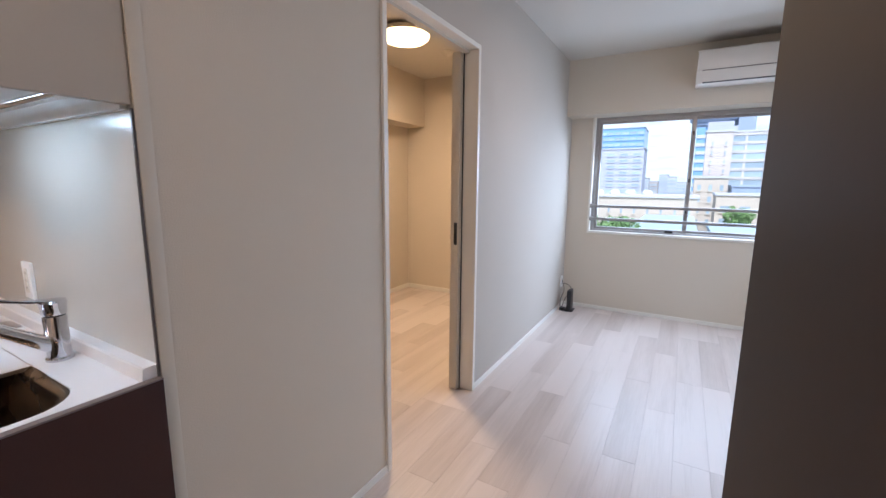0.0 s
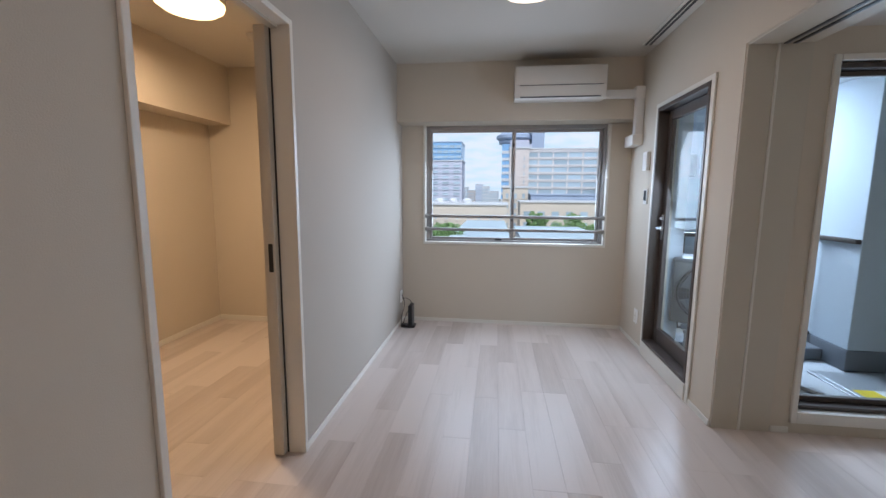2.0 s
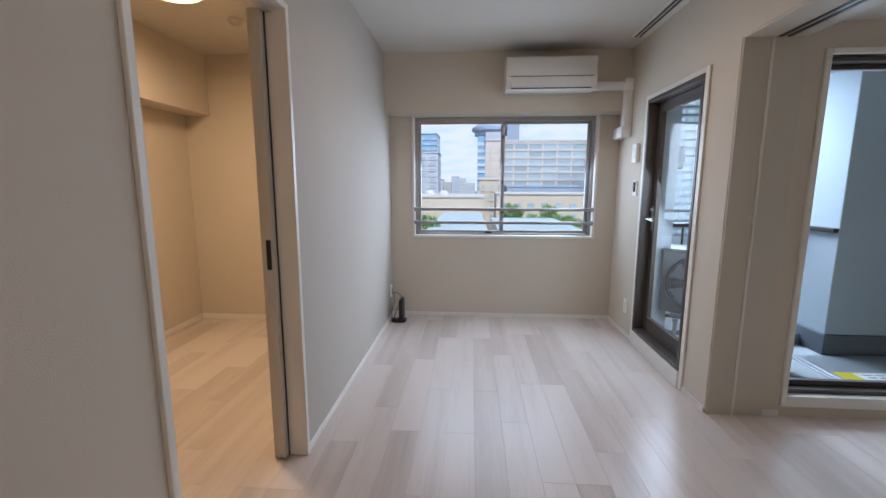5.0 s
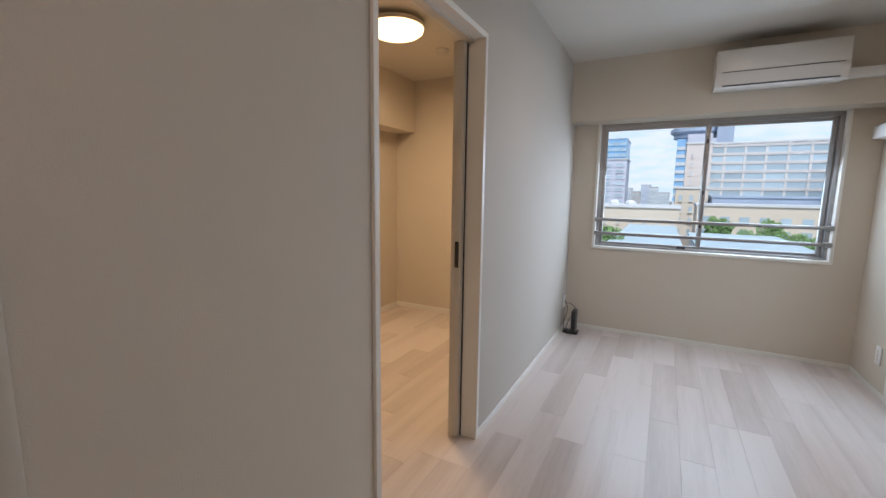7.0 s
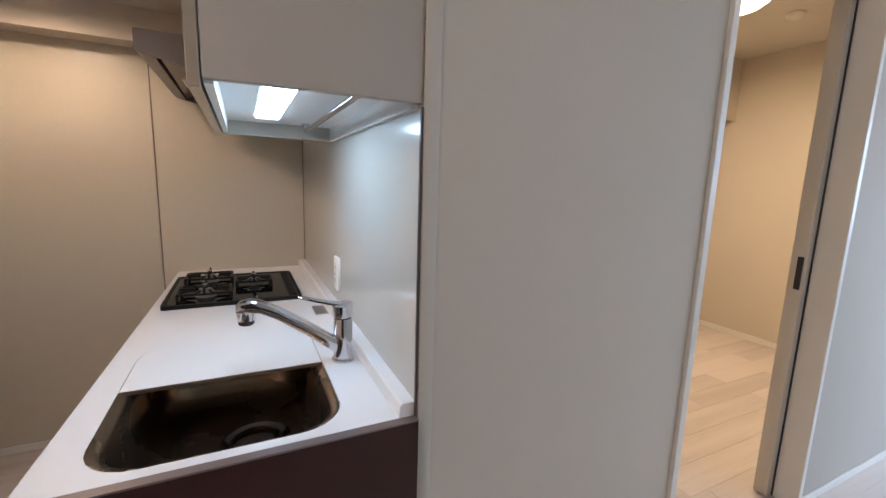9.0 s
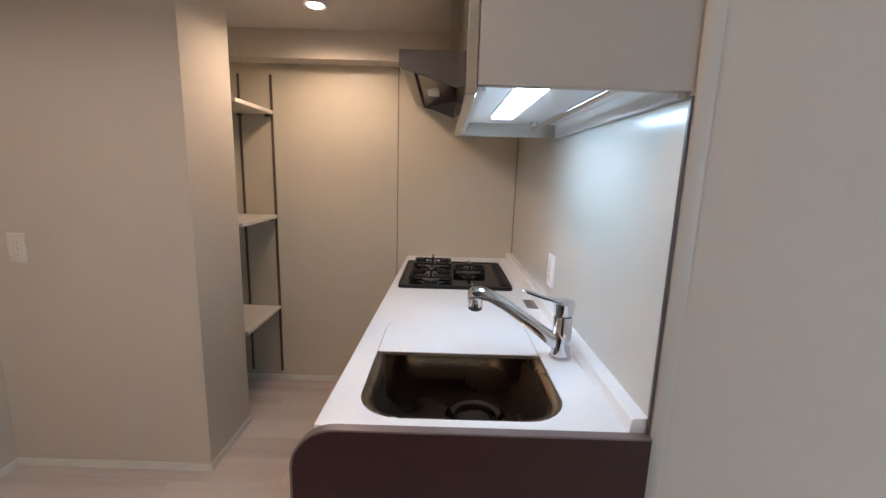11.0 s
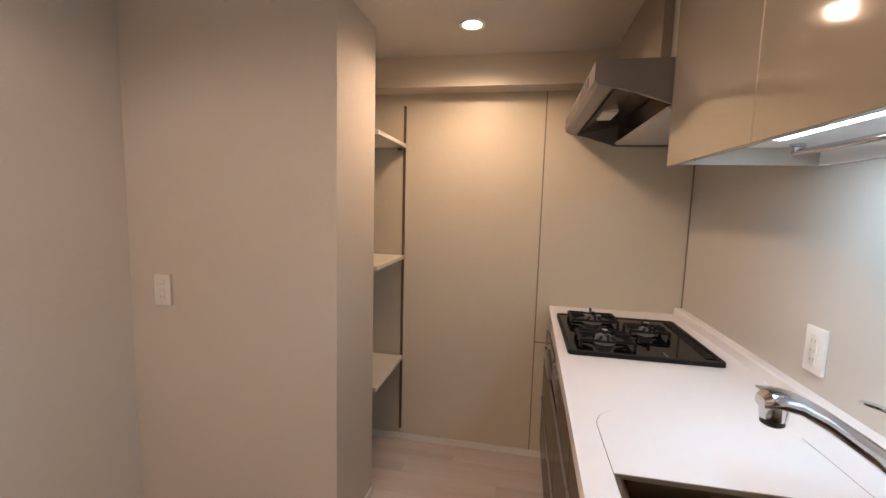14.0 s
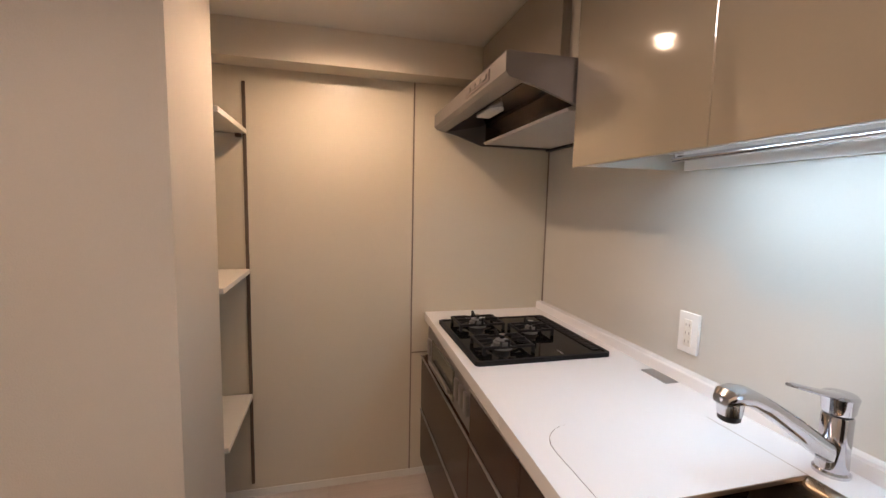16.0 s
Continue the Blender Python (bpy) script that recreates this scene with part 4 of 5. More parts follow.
part("top_cover", smooth(prism(bmesh.new(), [(0.204, 1.694), (0.200, 1.690), (0.200, 1.640), (0.212, 1.628), (0.250, 1.620), (0.250, 1.632), (0.222, 1.640), (0.215, 1.682), (0.768, 1.682), (0.768, 1.694)], HX0 + 0.012, HX1 - 0.012, "x"), 25), M_HOOD, ho)
part("smoke_tray", prism(bmesh.new(), [(0.262, 1.622), (0.262, 1.626), (0.40, 1.660), (0.415, 1.655)], HX0 + 0.014, HX1 - 0.014, "x"), M_TRAY, ho, "dark polished inner tray")
part("baffle", prism(bmesh.new(), [(0.410, 1.576), (0.418, 1.568), (0.754, 1.568), (0.754, 1.578), (0.424, 1.580)], HX0 + 0.06, HX1 - 0.05, "x"), M_BRUSH, ho, "satin steel baffle plate")
# cream colour stands in for the downlight reflected in the tray
part("lamp", box(-2.19, -2.05, 0.284, 0.336, 1.622, 1.636, 0.002), M_SHELF, ho, "cream plastic lamp cover, pale in place of the reflected downlight")
part("inner_plate", box(HX0 + 0.05, HX1 - 0.04, 0.424, 0.430, 1.581, 1.68), M_TRAY, ho, "dark inner plate")
part("bottom_edge", prism(bmesh.new(), [(0.745, 1.560), (0.769, 1.560), (0.769, 1.570), (0.745, 1.570)], HX0 + 0.012, HX1 - 0.012, "x"), M_DARKPL, ho, "dark seal along the wall")
cpn = part("control_panel", box(-2.05, -1.83, 0.1965, 0.201, 1.650, 1.680, 0.001), M_EDGE, ho, "dark control strip")
for k in range(4):
    part("button", box(-2.03 + k * 0.05, -1.995 + k * 0.05, 0.193, 0.1975, 1.657, 1.672, 0.001), M_HOOD, cpn)
dc = thing("duct_cover", (-2.12, 0.57, 1.694), "brown-beige duct cover box between hood and ceiling", "duct cover")
part("front", box(XK + 0.12, -1.756, 0.378, 0.392, 1.694, HK - 0.002, 0.001), M_DUCT, dc)
part("side", box(-1.770, -1.756, 0.392, 0.770, 1.694, HK - 0.002), M_DUCT, dc)
part("filler", box(-1.755, -1.7075, 0.404, 0.420, 1.695, HK - 0.002, 0.002), M_CABSIDE, dc, "beige filler strip")

# downlight
dl = thing("downlight", (-2.09, -0.20, HK - 0.01), "small round warm downlight, lit", "downlight")
part("trim_ring", smooth(lathe(bmesh.new(), [(0.036, -0.004), (0.049, -0.006), (0.050, 0.0), (0.036, 0.0)], (-2.09, -0.20, HK), 36)), M_WHITE, dl)
part("bulb", smooth(lathe(bmesh.new(), [(0.020, -0.0065), (0.035, -0.0045), (0.035, -0.0035)], (-2.09, -0.20, HK), 32)), M_DOWN, dl, "glowing warm lens")
d = bpy.data.lights.new("downlight_beam", "SPOT")
d.energy, d.color, d.spot_size, d.spot_blend, d.shadow_soft_size = 16.0, (1.0, 0.67, 0.40), radians(166), 0.7, 0.016
dlo = new("downlight_beam", d)
dlo.matrix_world = look((-2.09, -0.20, HK - 0.024), (-2.09, -0.20, 0))

# shelves in the recess
for z in (1.579, 1.015, 0.478):
    s = thing("wall_shelf", (-2.31, -0.72, z - 0.02), "cream board shelf on bronze wall rails", "shelf", group="recess shelves")
    part("board", box(XK + 0.016, -2.104, -0.866, -0.571, z - 0.019, z, 0.0015), M_SHELF, s)
    for y in (-0.600, -0.752):
        part("bracket", box(XK + 0.012, XK + 0.030, y - 0.012, y + 0.012, z - 0.034, z - 0.0195, 0.001), M_RAIL, s, "small bronze bracket")
for x0, x1 in ((XK + 0.0055, XK + 0.0135),):
    for y in (-0.580, -0.755):
        r = thing("shelf_rail", ((x0 + x1) / 2, y, 0.05), "slotted bronze shelf rail fixed to the wall", "shelf rail", group="recess shelf rails")
        part("channel", box(x0, x1, y - 0.0065, y + 0.0065, 0.065, 1.766, 0.001), M_RAIL, r)

# dark brown door standing open beside the entrance
dv = thing("hall_door", (0.24, 0.28, 0), "plain dark brown interior door standing wide open", "door")
part("leaf", prism(bmesh.new(), [(0.190, 0.60), (0.225, 0.60), (0.305, -0.16), (0.270, -0.16)], 0.008, 2.39, "z"), M_DOORDK, dv)
part("handle_rose", smooth(rod(bmesh.new(), (0.2045, 0.54, 0.98), (0.188, 0.54, 0.98), 0.024, n=24)), M_ALU, dv)

# ---------------------------------------------------------------- balcony
structure("balcony_floor", box(XR + 0.14, 3.70, YN + 0.14, 4.45, -0.25, ZB), M_BALF, "grey balcony floor", "floor")
structure("balcony_ceiling", box(XR + 0.14, 3.70, YN + 0.14, 4.70, 2.13, 2.35), M_BALW, "white balcony soffit", "ceiling")
structure("balcony_wall_east", box(3.55, 3.70, YN + 0.14, 4.00, ZB, 2.13), M_BALW, "pale blue-white balcony partition", "wall")
pl = thing("balcony_pillar", (3.1, 4.25, ZB), "grey painted balcony pillar with a dark skirting", "pillar", kind="structure")
part("shaft", box(2.650, 3.70, 4.00, 4.60, 0.125, 2.13, 0.004), M_BALC, pl)
part("skirting", box(2.635, 3.70, 3.985, 4.60, ZB, 0.125, 0.012, 2), M_BALD, pl, "dark grey skirting")
structure("balcony_kerb", box(1.462, 2.632, 4.20, 4.45, ZB, 0.06, 0.008), M_BALD, "dark grey balcony edge kerb", "kerb")
rl = thing("balcony_railing", (2.0, 4.32, 0.06), "dark metal balcony railing with upright bars", "railing")
part("handrail", box(1.462, 2.648, 4.365, 4.415, 0.920, 0.955, 0.006, 2), M_BRONZE, rl)
part("return_rail", box(2.606, 2.648, 4.000, 4.364, 0.920, 0.955, 0.006, 2), M_BRONZE, rl)
part("bottom_rail", box(1.462, 2.648, 4.375, 4.405, 0.12, 0.145, 0.003), M_BRONZE, rl)
for k in range(12):
    x = 1.50 + k * 0.100
    part("bar", box(x, x + 0.014, 4.383, 4.397, 0.06 if k % 4 == 0 else 0.14, 0.925), M_BRONZE, rl)


def outdoor_unit(at, turn, label, stand=0.0, paint=None, cx=-0.10):
    """An outdoor unit facing -y before the turn about z; at: middle of its base."""
    W, D, HH = 0.78, 0.29, 0.54
    paint = paint or M_WHITE
    u = thing("outdoor_unit", (0, 0, 0), label, "outdoor unit", group="air conditioner outdoor units")
    part("casing", box(-W / 2, W / 2, -D / 2, D / 2, 0.04, HH, 0.012, 2), paint, u)
    part("lid", box(-W / 2 - 0.004, W / 2 + 0.004, -D / 2 - 0.004, D / 2 + 0.004, HH - 0.03, HH + 0.004, 0.008, 2), paint, u)
    cz, R = 0.285, 0.215
    up = Matrix.Rotation(radians(90), 4, "X")
    f = part("fan_recess", smooth(lathe(bmesh.new(), [(R, 0.0), (R, 0.004)], (cx, -D / 2, cz), 48, up)), M_DARKPL, u, "dark fan opening")
    for k in range(5):
        a = 2 * math.pi * k / 5
        part("fan_blade", prism(bmesh.new(), [(cx + 0.04 * math.cos(a), cz + 0.04 * math.sin(a)), (cx + 0.19 * math.cos(a - 0.3), cz + 0.19 * math.sin(a - 0.3)), (cx + 0.19 * math.cos(a + 0.45), cz + 0.19 * math.sin(a + 0.45))], -D / 2 - 0.007, -D / 2 - 0.005, "y"), M_BALD, f)
    bm = bmesh.new()
    for j in range(9):
        r = 0.062 + j * 0.0185
        n = 40
        for k in range(n):
            a, b = 2 * math.pi * k / n, 2 * math.pi * (k + 1) / n
            rod(bm, (cx + r * math.cos(a), -D / 2 - 0.014, cz + r * math.sin(a)), (cx + r * math.cos(b), -D / 2 - 0.014, cz + r * math.sin(b)), 0.0024, n=4, cap=False)
    for k in range(16):
        a = 2 * math.pi * k / 16
        rod(bm, (cx + 0.05 * math.cos(a), -D / 2 - 0.013, cz + 0.05 * math.sin(a)), (cx + 0.213 * math.cos(a), -D / 2 - 0.011, cz + 0.213 * math.sin(a)), 0.0026, n=4)
    g = part("fan_guard", bm, paint, u, "ring-wire fan guard")
    part("hub", smooth(lathe(bmesh.new(), [(0.056, 0.0), (0.056, 0.006), (0.045, 0.010)], (cx, -D / 2 - 0.012, cz), 32, up)), M_WHITE, g, "round white hub disc")
    for fx in (-0.27, 0.27):
        part("foot", box(fx - 0.04, fx + 0.04, -D / 2 - 0.02, D / 2 + 0.02, 0.0, 0.042, 0.004), M_BALD, u)
    if stand:
        for fx in (-0.27, 0.27):
            for fy_ in (-0.13, 0.13):
                part("stand_leg", box(fx - 0.015, fx + 0.015, fy_ - 0.015, fy_ + 0.015, -stand, 0.0), M_ALU, u)
            part("stand_rail", box(fx - 0.02, fx + 0.02, -0.17, 0.17, -0.03, 0.0, 0.003), M_ALU, u)
        part("stand_rail", box(-0.30, 0.30, -0.145, -0.115, -stand * 0.6, -stand * 0.6 + 0.03, 0.003), M_ALU, u)
    u.matrix_basis = pose(*at, 0, 0, turn)
    return u


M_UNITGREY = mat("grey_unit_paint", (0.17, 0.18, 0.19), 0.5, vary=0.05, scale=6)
outdoor_unit((3.37, 3.60, ZB), -90, "white outdoor air conditioner unit on the balcony floor")
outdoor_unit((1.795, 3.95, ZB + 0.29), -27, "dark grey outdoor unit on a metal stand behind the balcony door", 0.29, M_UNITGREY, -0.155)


def pole_holder(y, z, w, h, d):
    t = thing("pole_holder", (1.46, y, z - h / 2), "dark grey laundry pole holder on the outer wall", "pole holder", group="laundry pole holders")
    part("plate", box(1.4605, 1.468, y - w / 2 - 0.01, y + w / 2 + 0.01, z - h / 2, z + h / 2, 0.002), M_BALD, t)
    part("cup", box(1.468, 1.468 + d, y - w / 2, y + w / 2, z - h / 2 + 0.01, z + h / 2 - 0.01, 0.02, 3), M_BALD, t, "rounded dark plastic cup")


pole_holder(4.16, 1.49, 0.10, 0.20, 0.075)
pole_holder(4.20, 1.26, 0.08, 0.14, 0.045)
M_HATCH = mat("hatch_steel", (0.44, 0.46, 0.48), 0.38, 0.5, vary=0.06, scale=6)
hc = thing("escape_hatch", (2.68, 3.72, ZB), "flat steel escape hatch with a yellow and white label", "hatch")
part("frame", box(2.36, 3.02, 3.46, 3.95, ZB, ZB + 0.012, 0.004), M_HATCH, hc)
part("lid", box(2.39, 2.99, 3.49, 3.92, ZB + 0.012, ZB + 0.020, 0.004), M_HATCH, hc)
M_YEL = mat("yellow_label", (0.75, 0.58, 0.03), 0.5)
M_LAB = mat("white_label", (0.78, 0.78, 0.78), 0.5)
part("label", box(2.42, 2.55, 3.52, 3.63, ZB + 0.020, ZB + 0.0208), M_YEL, hc, "yellow warning label")
lb = part("label", box(2.55, 2.92, 3.52, 3.63, ZB + 0.020, ZB + 0.0208), M_LAB, hc, "white printed label")
for k in range(4):
    part("print_bar", box(2.60 + k * 0.075, 2.65 + k * 0.075, 3.545, 3.56, ZB + 0.0208, ZB + 0.0212), M_BALD, lb)
    part("print_bar", box(2.59 + k * 0.08, 2.655 + k * 0.08, 3.585, 3.595, ZB + 0.0208, ZB + 0.0212), M_BALD, lb)
solid("drain_pipe", smooth(rod(bmesh.new(), (2.06, 3.72, ZB + 0.014), (2.26, 3.34, ZB + 0.014), 0.014)), M_ALU, "slim grey metal pipe lying on the balcony", "pipe")

# ---------------------------------------------------------------- the town outside
GZ = -13.0
M_GROUND = mat("town_ground", (0.22, 0.23, 0.21), 0.9, vary=0.25, scale=0.02, bscale=0.5)
M_ROAD = mat("asphalt", (0.09, 0.09, 0.095), 0.9, vary=0.15, scale=0.1, bscale=4)
M_TAN = mat("tan_facade", (0.72, 0.63, 0.56), 0.85, vary=0.06, scale=0.08, bscale=3)
M_PALE = mat("pale_facade", (0.70, 0.70, 0.69), 0.85, vary=0.06, scale=0.08, bscale=3)
M_MAUVE = mat("mauve_facade", (0.60, 0.61, 0.68), 0.8, vary=0.05, scale=0.08, bscale=3)
M_OFF = mat("office_render", (0.74, 0.69, 0.65), 0.85, vary=0.05, scale=0.08, bscale=3)
M_TOWER = mat("tower_cladding", (0.25, 0.33, 0.38), 0.7, vary=0.05, scale=0.08, bscale=3)
# haze is put into the colour: far glass, slate roofs and leaves are lightened
M_BLUEG = mat("hazy_blue_glass_facade", (0.30, 0.52, 0.76), 0.3, 0.1, vary=0.12, scale=0.1, bscale=1)
M_BEIGE = mat("beige_facade", (0.72, 0.62, 0.49), 0.85, vary=0.06, scale=0.1, bscale=3)
M_WINDK = mat("hazy_far_window", (0.46, 0.56, 0.61), 0.2, vary=0.3, scale=0.15, bscale=1, rand=0.8)
M_ROOF = mat("pale_roof", (0.52, 0.63, 0.66), 0.7, vary=0.08, scale=0.1, bscale=3)
M_SLATE = mat("hazy_blue_grey_roof", (0.40, 0.47, 0.58), 0.6, vary=0.08, scale=0.2, bscale=3)
M_LEAF = mat("hazy_leaves", (0.20, 0.32, 0.11), 0.7, vary=0.4, scale=0.7, bscale=6)
M_BARK = mat("bark", (0.10, 0.075, 0.05), 0.9, vary=0.3, scale=3, bscale=20)
structure("ground", box(-1500, 1500, -1500, 2500, GZ - 1, GZ), M_GROUND, "built-up ground far below", "ground")
structure("road", box(-90, 160, 66, 78, GZ, GZ + 0.02), M_ROAD, "asphalt street between the blocks", "road")

M_SKY = bpy.data.materials.new("cloudy_sky")
M_SKY.use_nodes = True
sn, sl = M_SKY.node_tree.nodes, M_SKY.node_tree.links
sn.remove(sn["Principled BSDF"])
s_tc, s_map, s_no, s_cr, s_em = (sn.new("ShaderNode" + k) for k in ("TexCoord", "Mapping", "TexNoise", "ValToRGB", "Emission"))
s_map.inputs["Scale"].default_value = (0.0022, 0.0022, 0.010)
s_no.inputs["Detail"].default_value = 3
s_cr.color_ramp.elements[0].position, s_cr.color_ramp.elements[0].color = 0.30, (0.76, 0.90, 0.98, 1)
s_cr.color_ramp.elements[1].position, s_cr.color_ramp.elements[1].color = 0.58, (0.97, 0.99, 1.0, 1)
s_em.inputs["Strength"].default_value = 1.3
sl.new(s_tc.outputs["Object"], s_map.inputs["Vector"])
sl.new(s_map.outputs[0], s_no.inputs["Vector"])
sl.new(s_no.outputs["Fac"], s_cr.inputs["Fac"])
sl.new(s_cr.outputs[0], s_em.inputs["Color"])
sl.new(s_em.outputs[0], sn["Material Output"].inputs["Surface"])
structure("backdrop", box(-1400, 1400, 1200, 1205, GZ, 900), M_SKY, "pale cloudy sky beyond the town", "sky")


def facade_block(name, x0, x1, y0, y1, h, m, floors, bays, label, z0=GZ, base=3.0, roof=M_PALE, win=(0.78, 0.55), pier=0.0, top_blank=1.0, side=True):
    """A block with a parapet and rows of real windows on its south side (and its west side)."""
    b = thing(name, ((x0 + x1) / 2, (y0 + y1) / 2, z0), label, "building")
    part("wall", box(x0, x1, y0, y1, z0, h), m, b)
    part("roof", box(x0 - 0.3, x1 + 0.3, y0 - 0.3, y1 + 0.3, h, h + 0.5), roof, b)
    fh = (h - top_blank - z0 - base) / floors
    bw_ = (x1 - x0) / bays
    ww, wh = bw_ * win[0], fh * win[1]
    me = to_mesh("window", box(-ww / 2, ww / 2, -0.12, 0.12, -wh / 2, wh / 2), M_WINDK)
    fr = to_mesh("sill", box(-ww / 2 - 0.15, ww / 2 + 0.15, -0.3, 0.2, -wh / 2 - 0.25, -wh / 2), m)
    for i in range(floors):
        for j in range(bays):
            at = Vector((x0 + (j + 0.5) * bw_, y0 - 0.02, z0 + base + (i + 0.5) * fh)) - Vector(BASE[b.name])
            o = new("window", me)
            o.parent, o.location = b, at
            s_ = new("sill", fr)
            s_.parent = o
    if pier:
        for j in range(bays + 1):
            x = x0 + j * bw_
            part("pier", box(x - pier / 2, x + pier / 2, y0 - 0.35, y0, z0, h), m, b)
        for i in range(floors + 1):
            z = z0 + base + i * fh
            part("spandrel", box(x0, x1, y0 - 0.28, y0, z - pier * 0.45, z + pier * 0.45), m, b)
    return b


def far(px, d, t=0):
    """Across from the window: the x at distance d for a bearing of px degrees from north."""
    return -0.15 + (d - 0.7) * math.tan(radians(px))


# long tan office block with a grid of windows
facade_block("office_block", 9.31, 73.8, 150, 175, 16.6, M_OFF, 9, 13, "long pale tan office block with a grid of windows", base=6.3, pier=0.6, win=(0.88, 0.60), top_blank=0.6)
facade_block("stair_tower", far(1.75, 147), far(4.3, 147), 146, 149.2, 16.5, M_TAN, 9, 2, "tan stair tower with small windows", base=4.0, win=(0.10, 0.40), top_blank=2.0)
facade_block("low_annex", far(1.0, 132), far(4.3, 132), 132, 140, 3.2, M_BEIGE, 4, 3, "low beige annex with a flat roof", base=3, win=(0.3, 0.5))
facade_block("link_roof", far(4.7, 128), far(26, 128), 126, 138, 1.0, M_SLATE, 4, 8, "low block with a blue-grey sloping roof", base=2, roof=M_SLATE, win=(0.5, 0.4))
facade_block("low_wing", far(3.2, 118), far(26, 118), 112, 124, -0.9, M_BEIGE, 3, 14, "low beige wing with dark windows", base=2, win=(0.5, 0.5), top_blank=1.6)
# round-topped tower behind
tw = thing("disc_tower", (far(2.2, 215), 218, GZ), "blue-grey tower with a flaring round crown", "building")
part("shaft", box(far(0.9, 215), far(4.6, 215), 215, 235, GZ, 26.0), M_MAUVE, tw)
part("glass_edge", box(far(0.7, 215), far(1.8, 215), 213.5, 214.95, GZ, 25.8), M_BLUEG, tw, "blue glass stair strip")
part("crown", smooth(lathe(bmesh.new(), [(5.2, 0), (6.4, 1.0), (7.8, 1.4), (7.8, 2.4), (7.3, 2.6), (9.2, 3.8), (9.2, 5.2), (8.5, 5.6), (6.0, 7.6), (3.0, 8.4)], (far(2.3, 222), 224, 25.6), 48)), M_SLATE, tw, "tiered round crown")
part("cap", box(far(1.75, 213), far(4.2, 213), 212.0, 214.9, 20.0, 27.6), M_MAUVE, tw, "pinkish plant-room box")
part("wing", box(far(4.62, 215), far(6.2, 215), 216, 236, GZ, 37.0), M_SLATE, tw)
for k in range(9):
    part("floor_band", box(far(0.7, 213.5), far(1.75, 213.5), 213.2, 213.5, -6 + k * 3.4, -4.6 + k * 3.4), M_PALE, tw)
# left: blue tower with a mauve apartment block before it
facade_block("glass_tower", far(-11.5, 260), far(-4.75, 260), 260, 285, 32.5, M_BLUEG, 13, 8, "blue glass office tower", base=4, win=(0.85, 0.5), roof=M_SLATE)
facade_block("apartment_block", far(-12.0, 190), far(-4.6, 190), 190, 205, 15.8, M_MAUVE, 10, 5, "mauve-grey apartment block with balconies", base=3, win=(0.55, 0.4))
for k, (a0, a1, d, h, m) in enumerate(((-5.0, -3.9, 330, 6, M_PALE), (-3.8, -2.9, 300, 3.5, M_TAN), (-2.8, -1.8, 380, 9.5, M_MAUVE), (-1.9, -0.9, 340, 7, M_PALE), (-0.9, 0.4, 310, 3, M_PALE), (-5.3, -4.6, 420, 5, M_MAUVE), (-14, -12, 280, 12, M_PALE), (-18, -14.5, 240, 8, M_TAN))):
    facade_block("distant_block", far(a0, d), far(a1, d), d, d + 15, h, m, 6, 4, "small hazy block on the skyline", base=3, win=(0.6, 0.5))
# low beige row below the horizon
facade_block("school_block", far(-16, 96), far(1.6, 96), 96, 112, -1.3, M_BEIGE, 3, 12, "low beige block with small dark windows", base=2.5, win=(0.14, 0.36), roof=M_PALE, top_blank=1.6)
for k in range(5):
    x = far(-11.5 + k * 1.9, 100)
    solid("roof_vent", smooth(lathe(bmesh.new(), [(1.1, 0), (1.1, 0.5), (0.6, 1.0)], (x, 102, -0.8), 20), 40), M_PALE, "white rounded roof ventilator", "roof vent", group="roof vents")
facade_block("hall", far(-4.6, 72), far(1.5, 72), 50, 92, -5.0, M_PALE, 2, 10, "low hall with a pale flat roof", base=2, win=(0.6, 0.4), roof=M_ROOF)
facade_block("hall", far(3.6, 70), far(13.5, 70), 50, 88, -5.8, M_PALE, 2, 6, "low hall with a pale flat roof", base=2, win=(0.6, 0.4), roof=M_ROOF)
facade_block("banded_tower", far(23.5, 105), far(34, 105), 100, 125, 34, M_TOWER, 24, 12, "tall pale tower with banded storeys", base=3, win=(0.80, 0.42), roof=M_PALE)


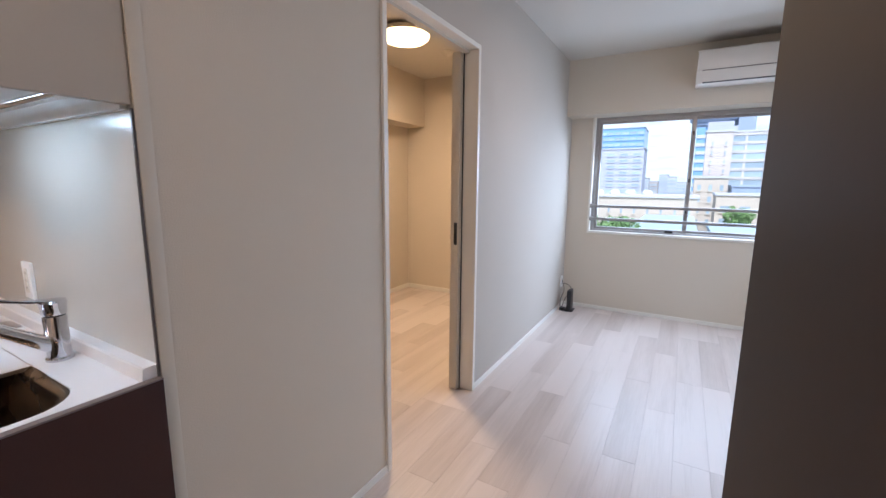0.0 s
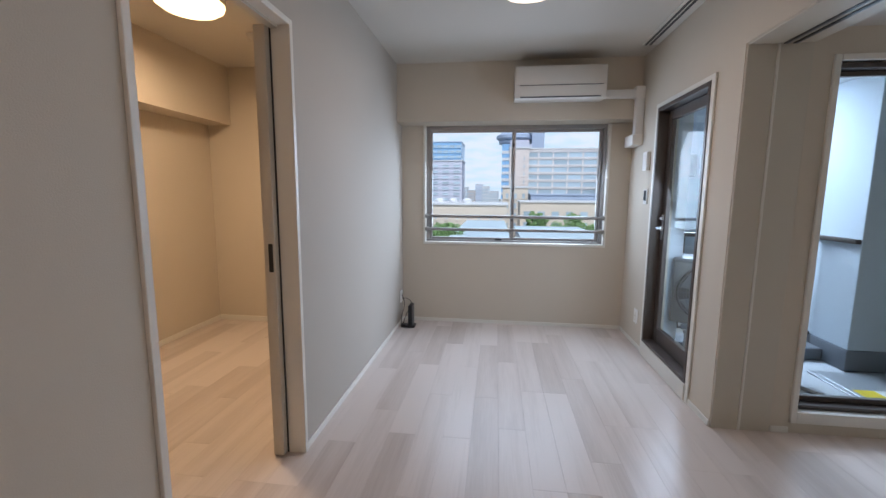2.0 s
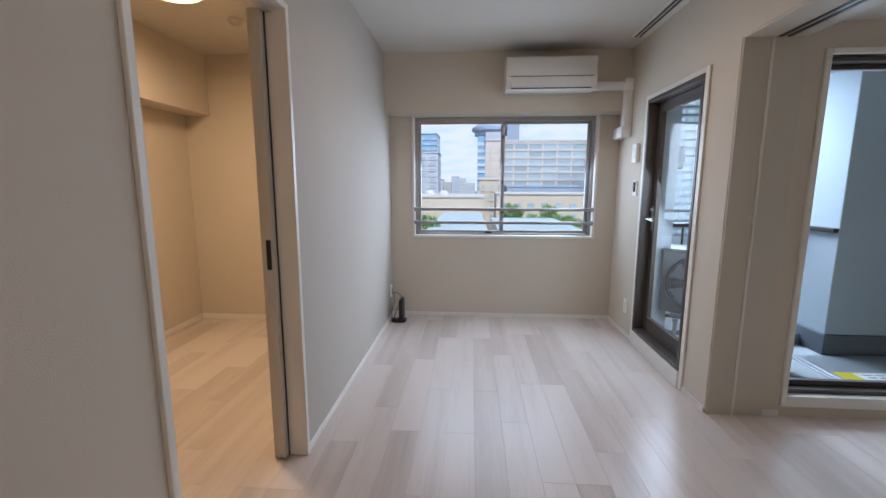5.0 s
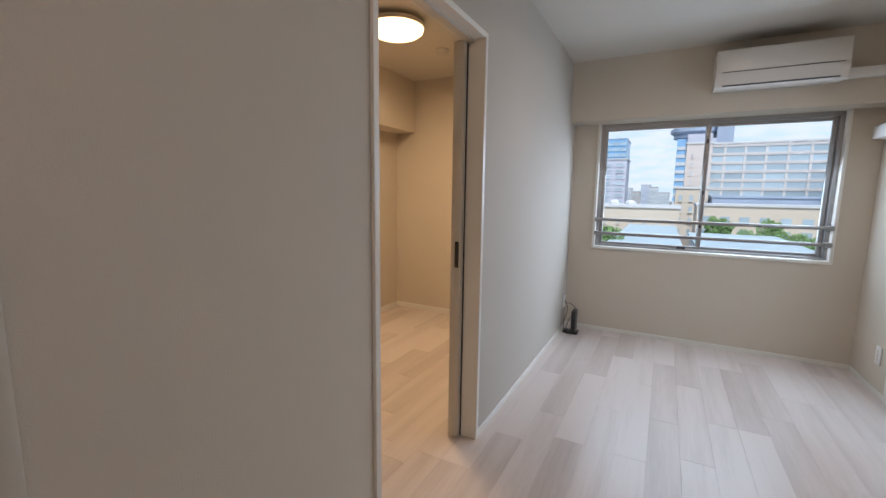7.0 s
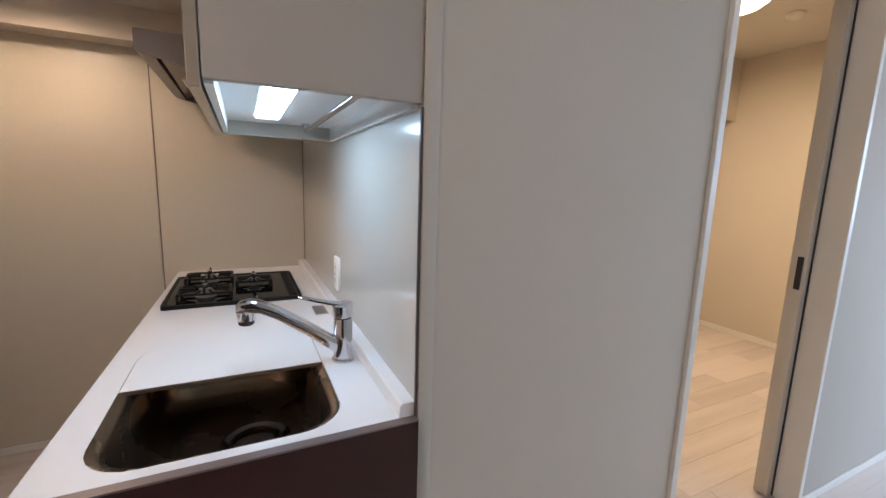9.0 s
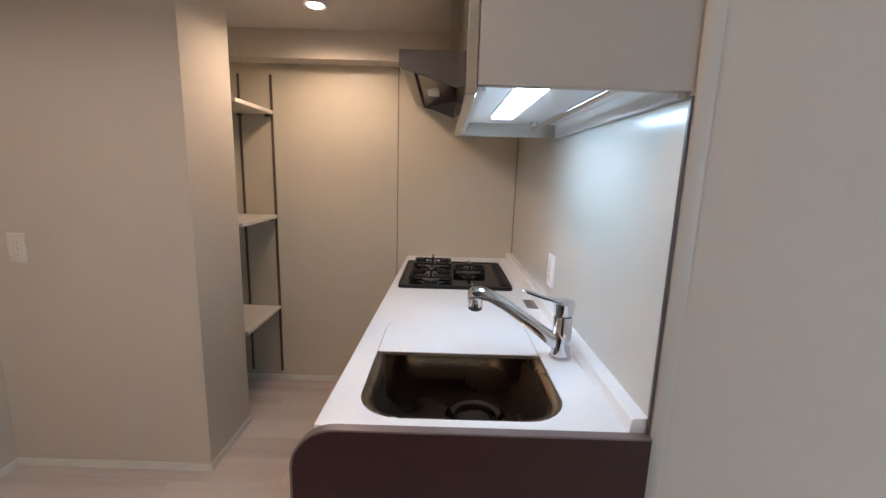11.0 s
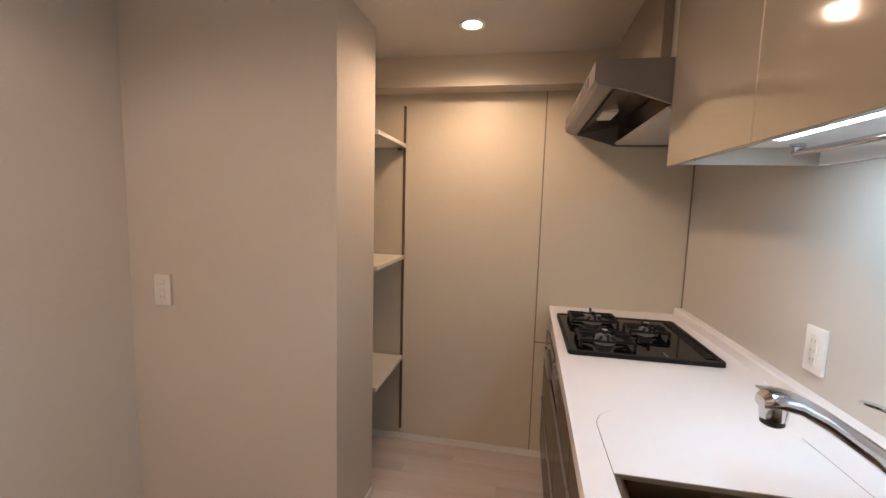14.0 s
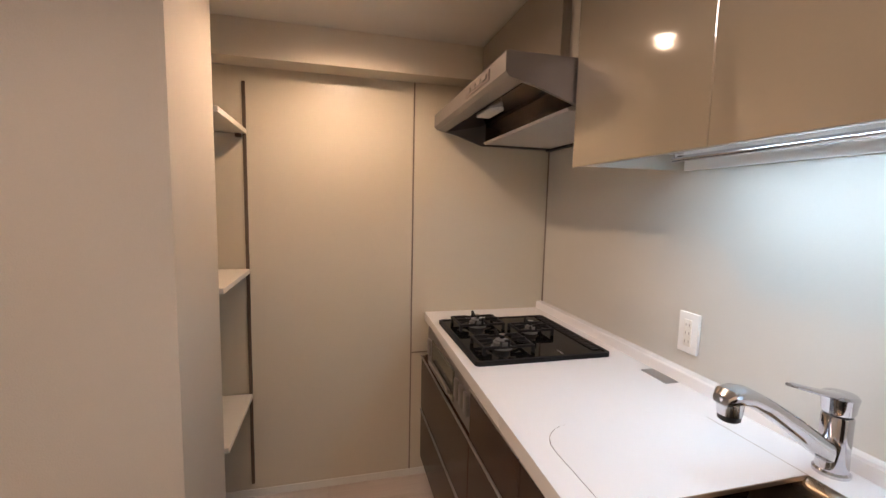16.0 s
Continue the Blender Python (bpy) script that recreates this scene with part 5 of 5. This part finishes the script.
def tree(x, y, h, r, label):
    """A tapered trunk with limbs and a crown of many leaf clumps."""
    t = thing("tree", (x, y, GZ), label, "tree", group="town trees")
    rng = random.Random(int(x * 10) + int(y))
    bm = rod(bmesh.new(), (x, y, GZ), (x, y, GZ + h * 0.55), 0.28, 0.16, 10)
    tips = []
    for k in range(7):
        a = k * 2.4
        q = (x + r * 0.6 * math.cos(a), y + r * 0.6 * math.sin(a), GZ + h * (0.6 + 0.05 * k))
        rod(bm, (x, y, GZ + h * (0.38 + 0.025 * k)), q, 0.11, 0.04, 6)
        tips.append(q)
    part("trunk", bm, M_BARK, t)
    bm = bmesh.new()
    blobs = [((q[0], q[1], q[2]), r * rng.uniform(0.45, 0.65)) for q in tips] + [((x, y, GZ + h * 0.85), r * 0.6)]
    for (cx, cy, cz), br in blobs:
        for k in range(170):
            v = Vector((rng.gauss(0, 1), rng.gauss(0, 1), rng.gauss(0, 1))).normalized() * br * rng.uniform(0.55, 1.05)
            c = Vector((cx, cy, cz)) + v
            u = Vector((rng.uniform(-1, 1), rng.uniform(-1, 1), rng.uniform(-1, 1))).normalized()
            w = u.orthogonal().normalized()
            s = rng.uniform(0.14, 0.30)
            bm.faces.new([bm.verts.new(c + s * p) for p in (u, w * 0.6, -u, -w * 0.6)])
    part("crown", bm, M_LEAF, t)
    return t


for bx_, d, h, r in ((-6.2, 60, 10.4, 1.9), (-7.6, 63, 9.6, 2.2), (-10.4, 62, 10.0, 2.4), (5.2, 97, 10.6, 1.6), (6.2, 99, 10.0, 1.7), (8.6, 94, 7.9, 2.2), (10.4, 96, 10.4, 1.9), (11.8, 94, 7.9, 2.4), (13.4, 92, 7.6, 2.2), (14.6, 72, 7.2, 2.4), (16.2, 66, 7.4, 2.6), (19, 60, 8.0, 3.0)):
    tree(far(bx_, d), d, h, r, "leafy green town tree")

# ---------------------------------------------------------------- oak planks
PW, PL = 0.145, 0.909
PLANKS = {}


def plank_mesh(w, l):
    key = (round(w, 3), round(l, 3))
    if key not in PLANKS:
        g, c = 0.00025, 0.0005
        vs = []
        for z, i in ((-0.012, g), (-c, g), (0.0, g + c)):
            vs += [(i, i, z), (w - i, i, z), (w - i, l - i, z), (i, l - i, z)]
        fs = [(8, 9, 10, 11)]
        for a in (0, 4):
            fs += [(a + k, a + (k + 1) % 4, a + 4 + (k + 1) % 4, a + 4 + k) for k in range(4)]
        me = bpy.data.meshes.new("plank")
        me.from_pydata(vs, [], fs)
        me.materials.append(M_FLOOR)
        PLANKS[key] = me
    return PLANKS[key]


floor_ob = bpy.data.objects["floor"]
rng = random.Random(7)
x = -2.69
while x < 3.55:
    y = YS - rng.choice((0.0, 0.2273, 0.4545, 0.6818)) - rng.choice((0.0, 0.11))
    top = YF if x + PW / 2 < XR + 0.05 else YN + 0.02
    low = YS
    if x > 0.31:
        low = 0.55
    while y < top:
        l = PL
        a, b = max(y, low), min(y + l, top)
        if b - a > 0.03:
            o = new("plank", plank_mesh(PW, b - a))
            o.parent = floor_ob
            o.location = Vector((x, a, 0.0)) - floor_ob.location
        y += l
    x += PW
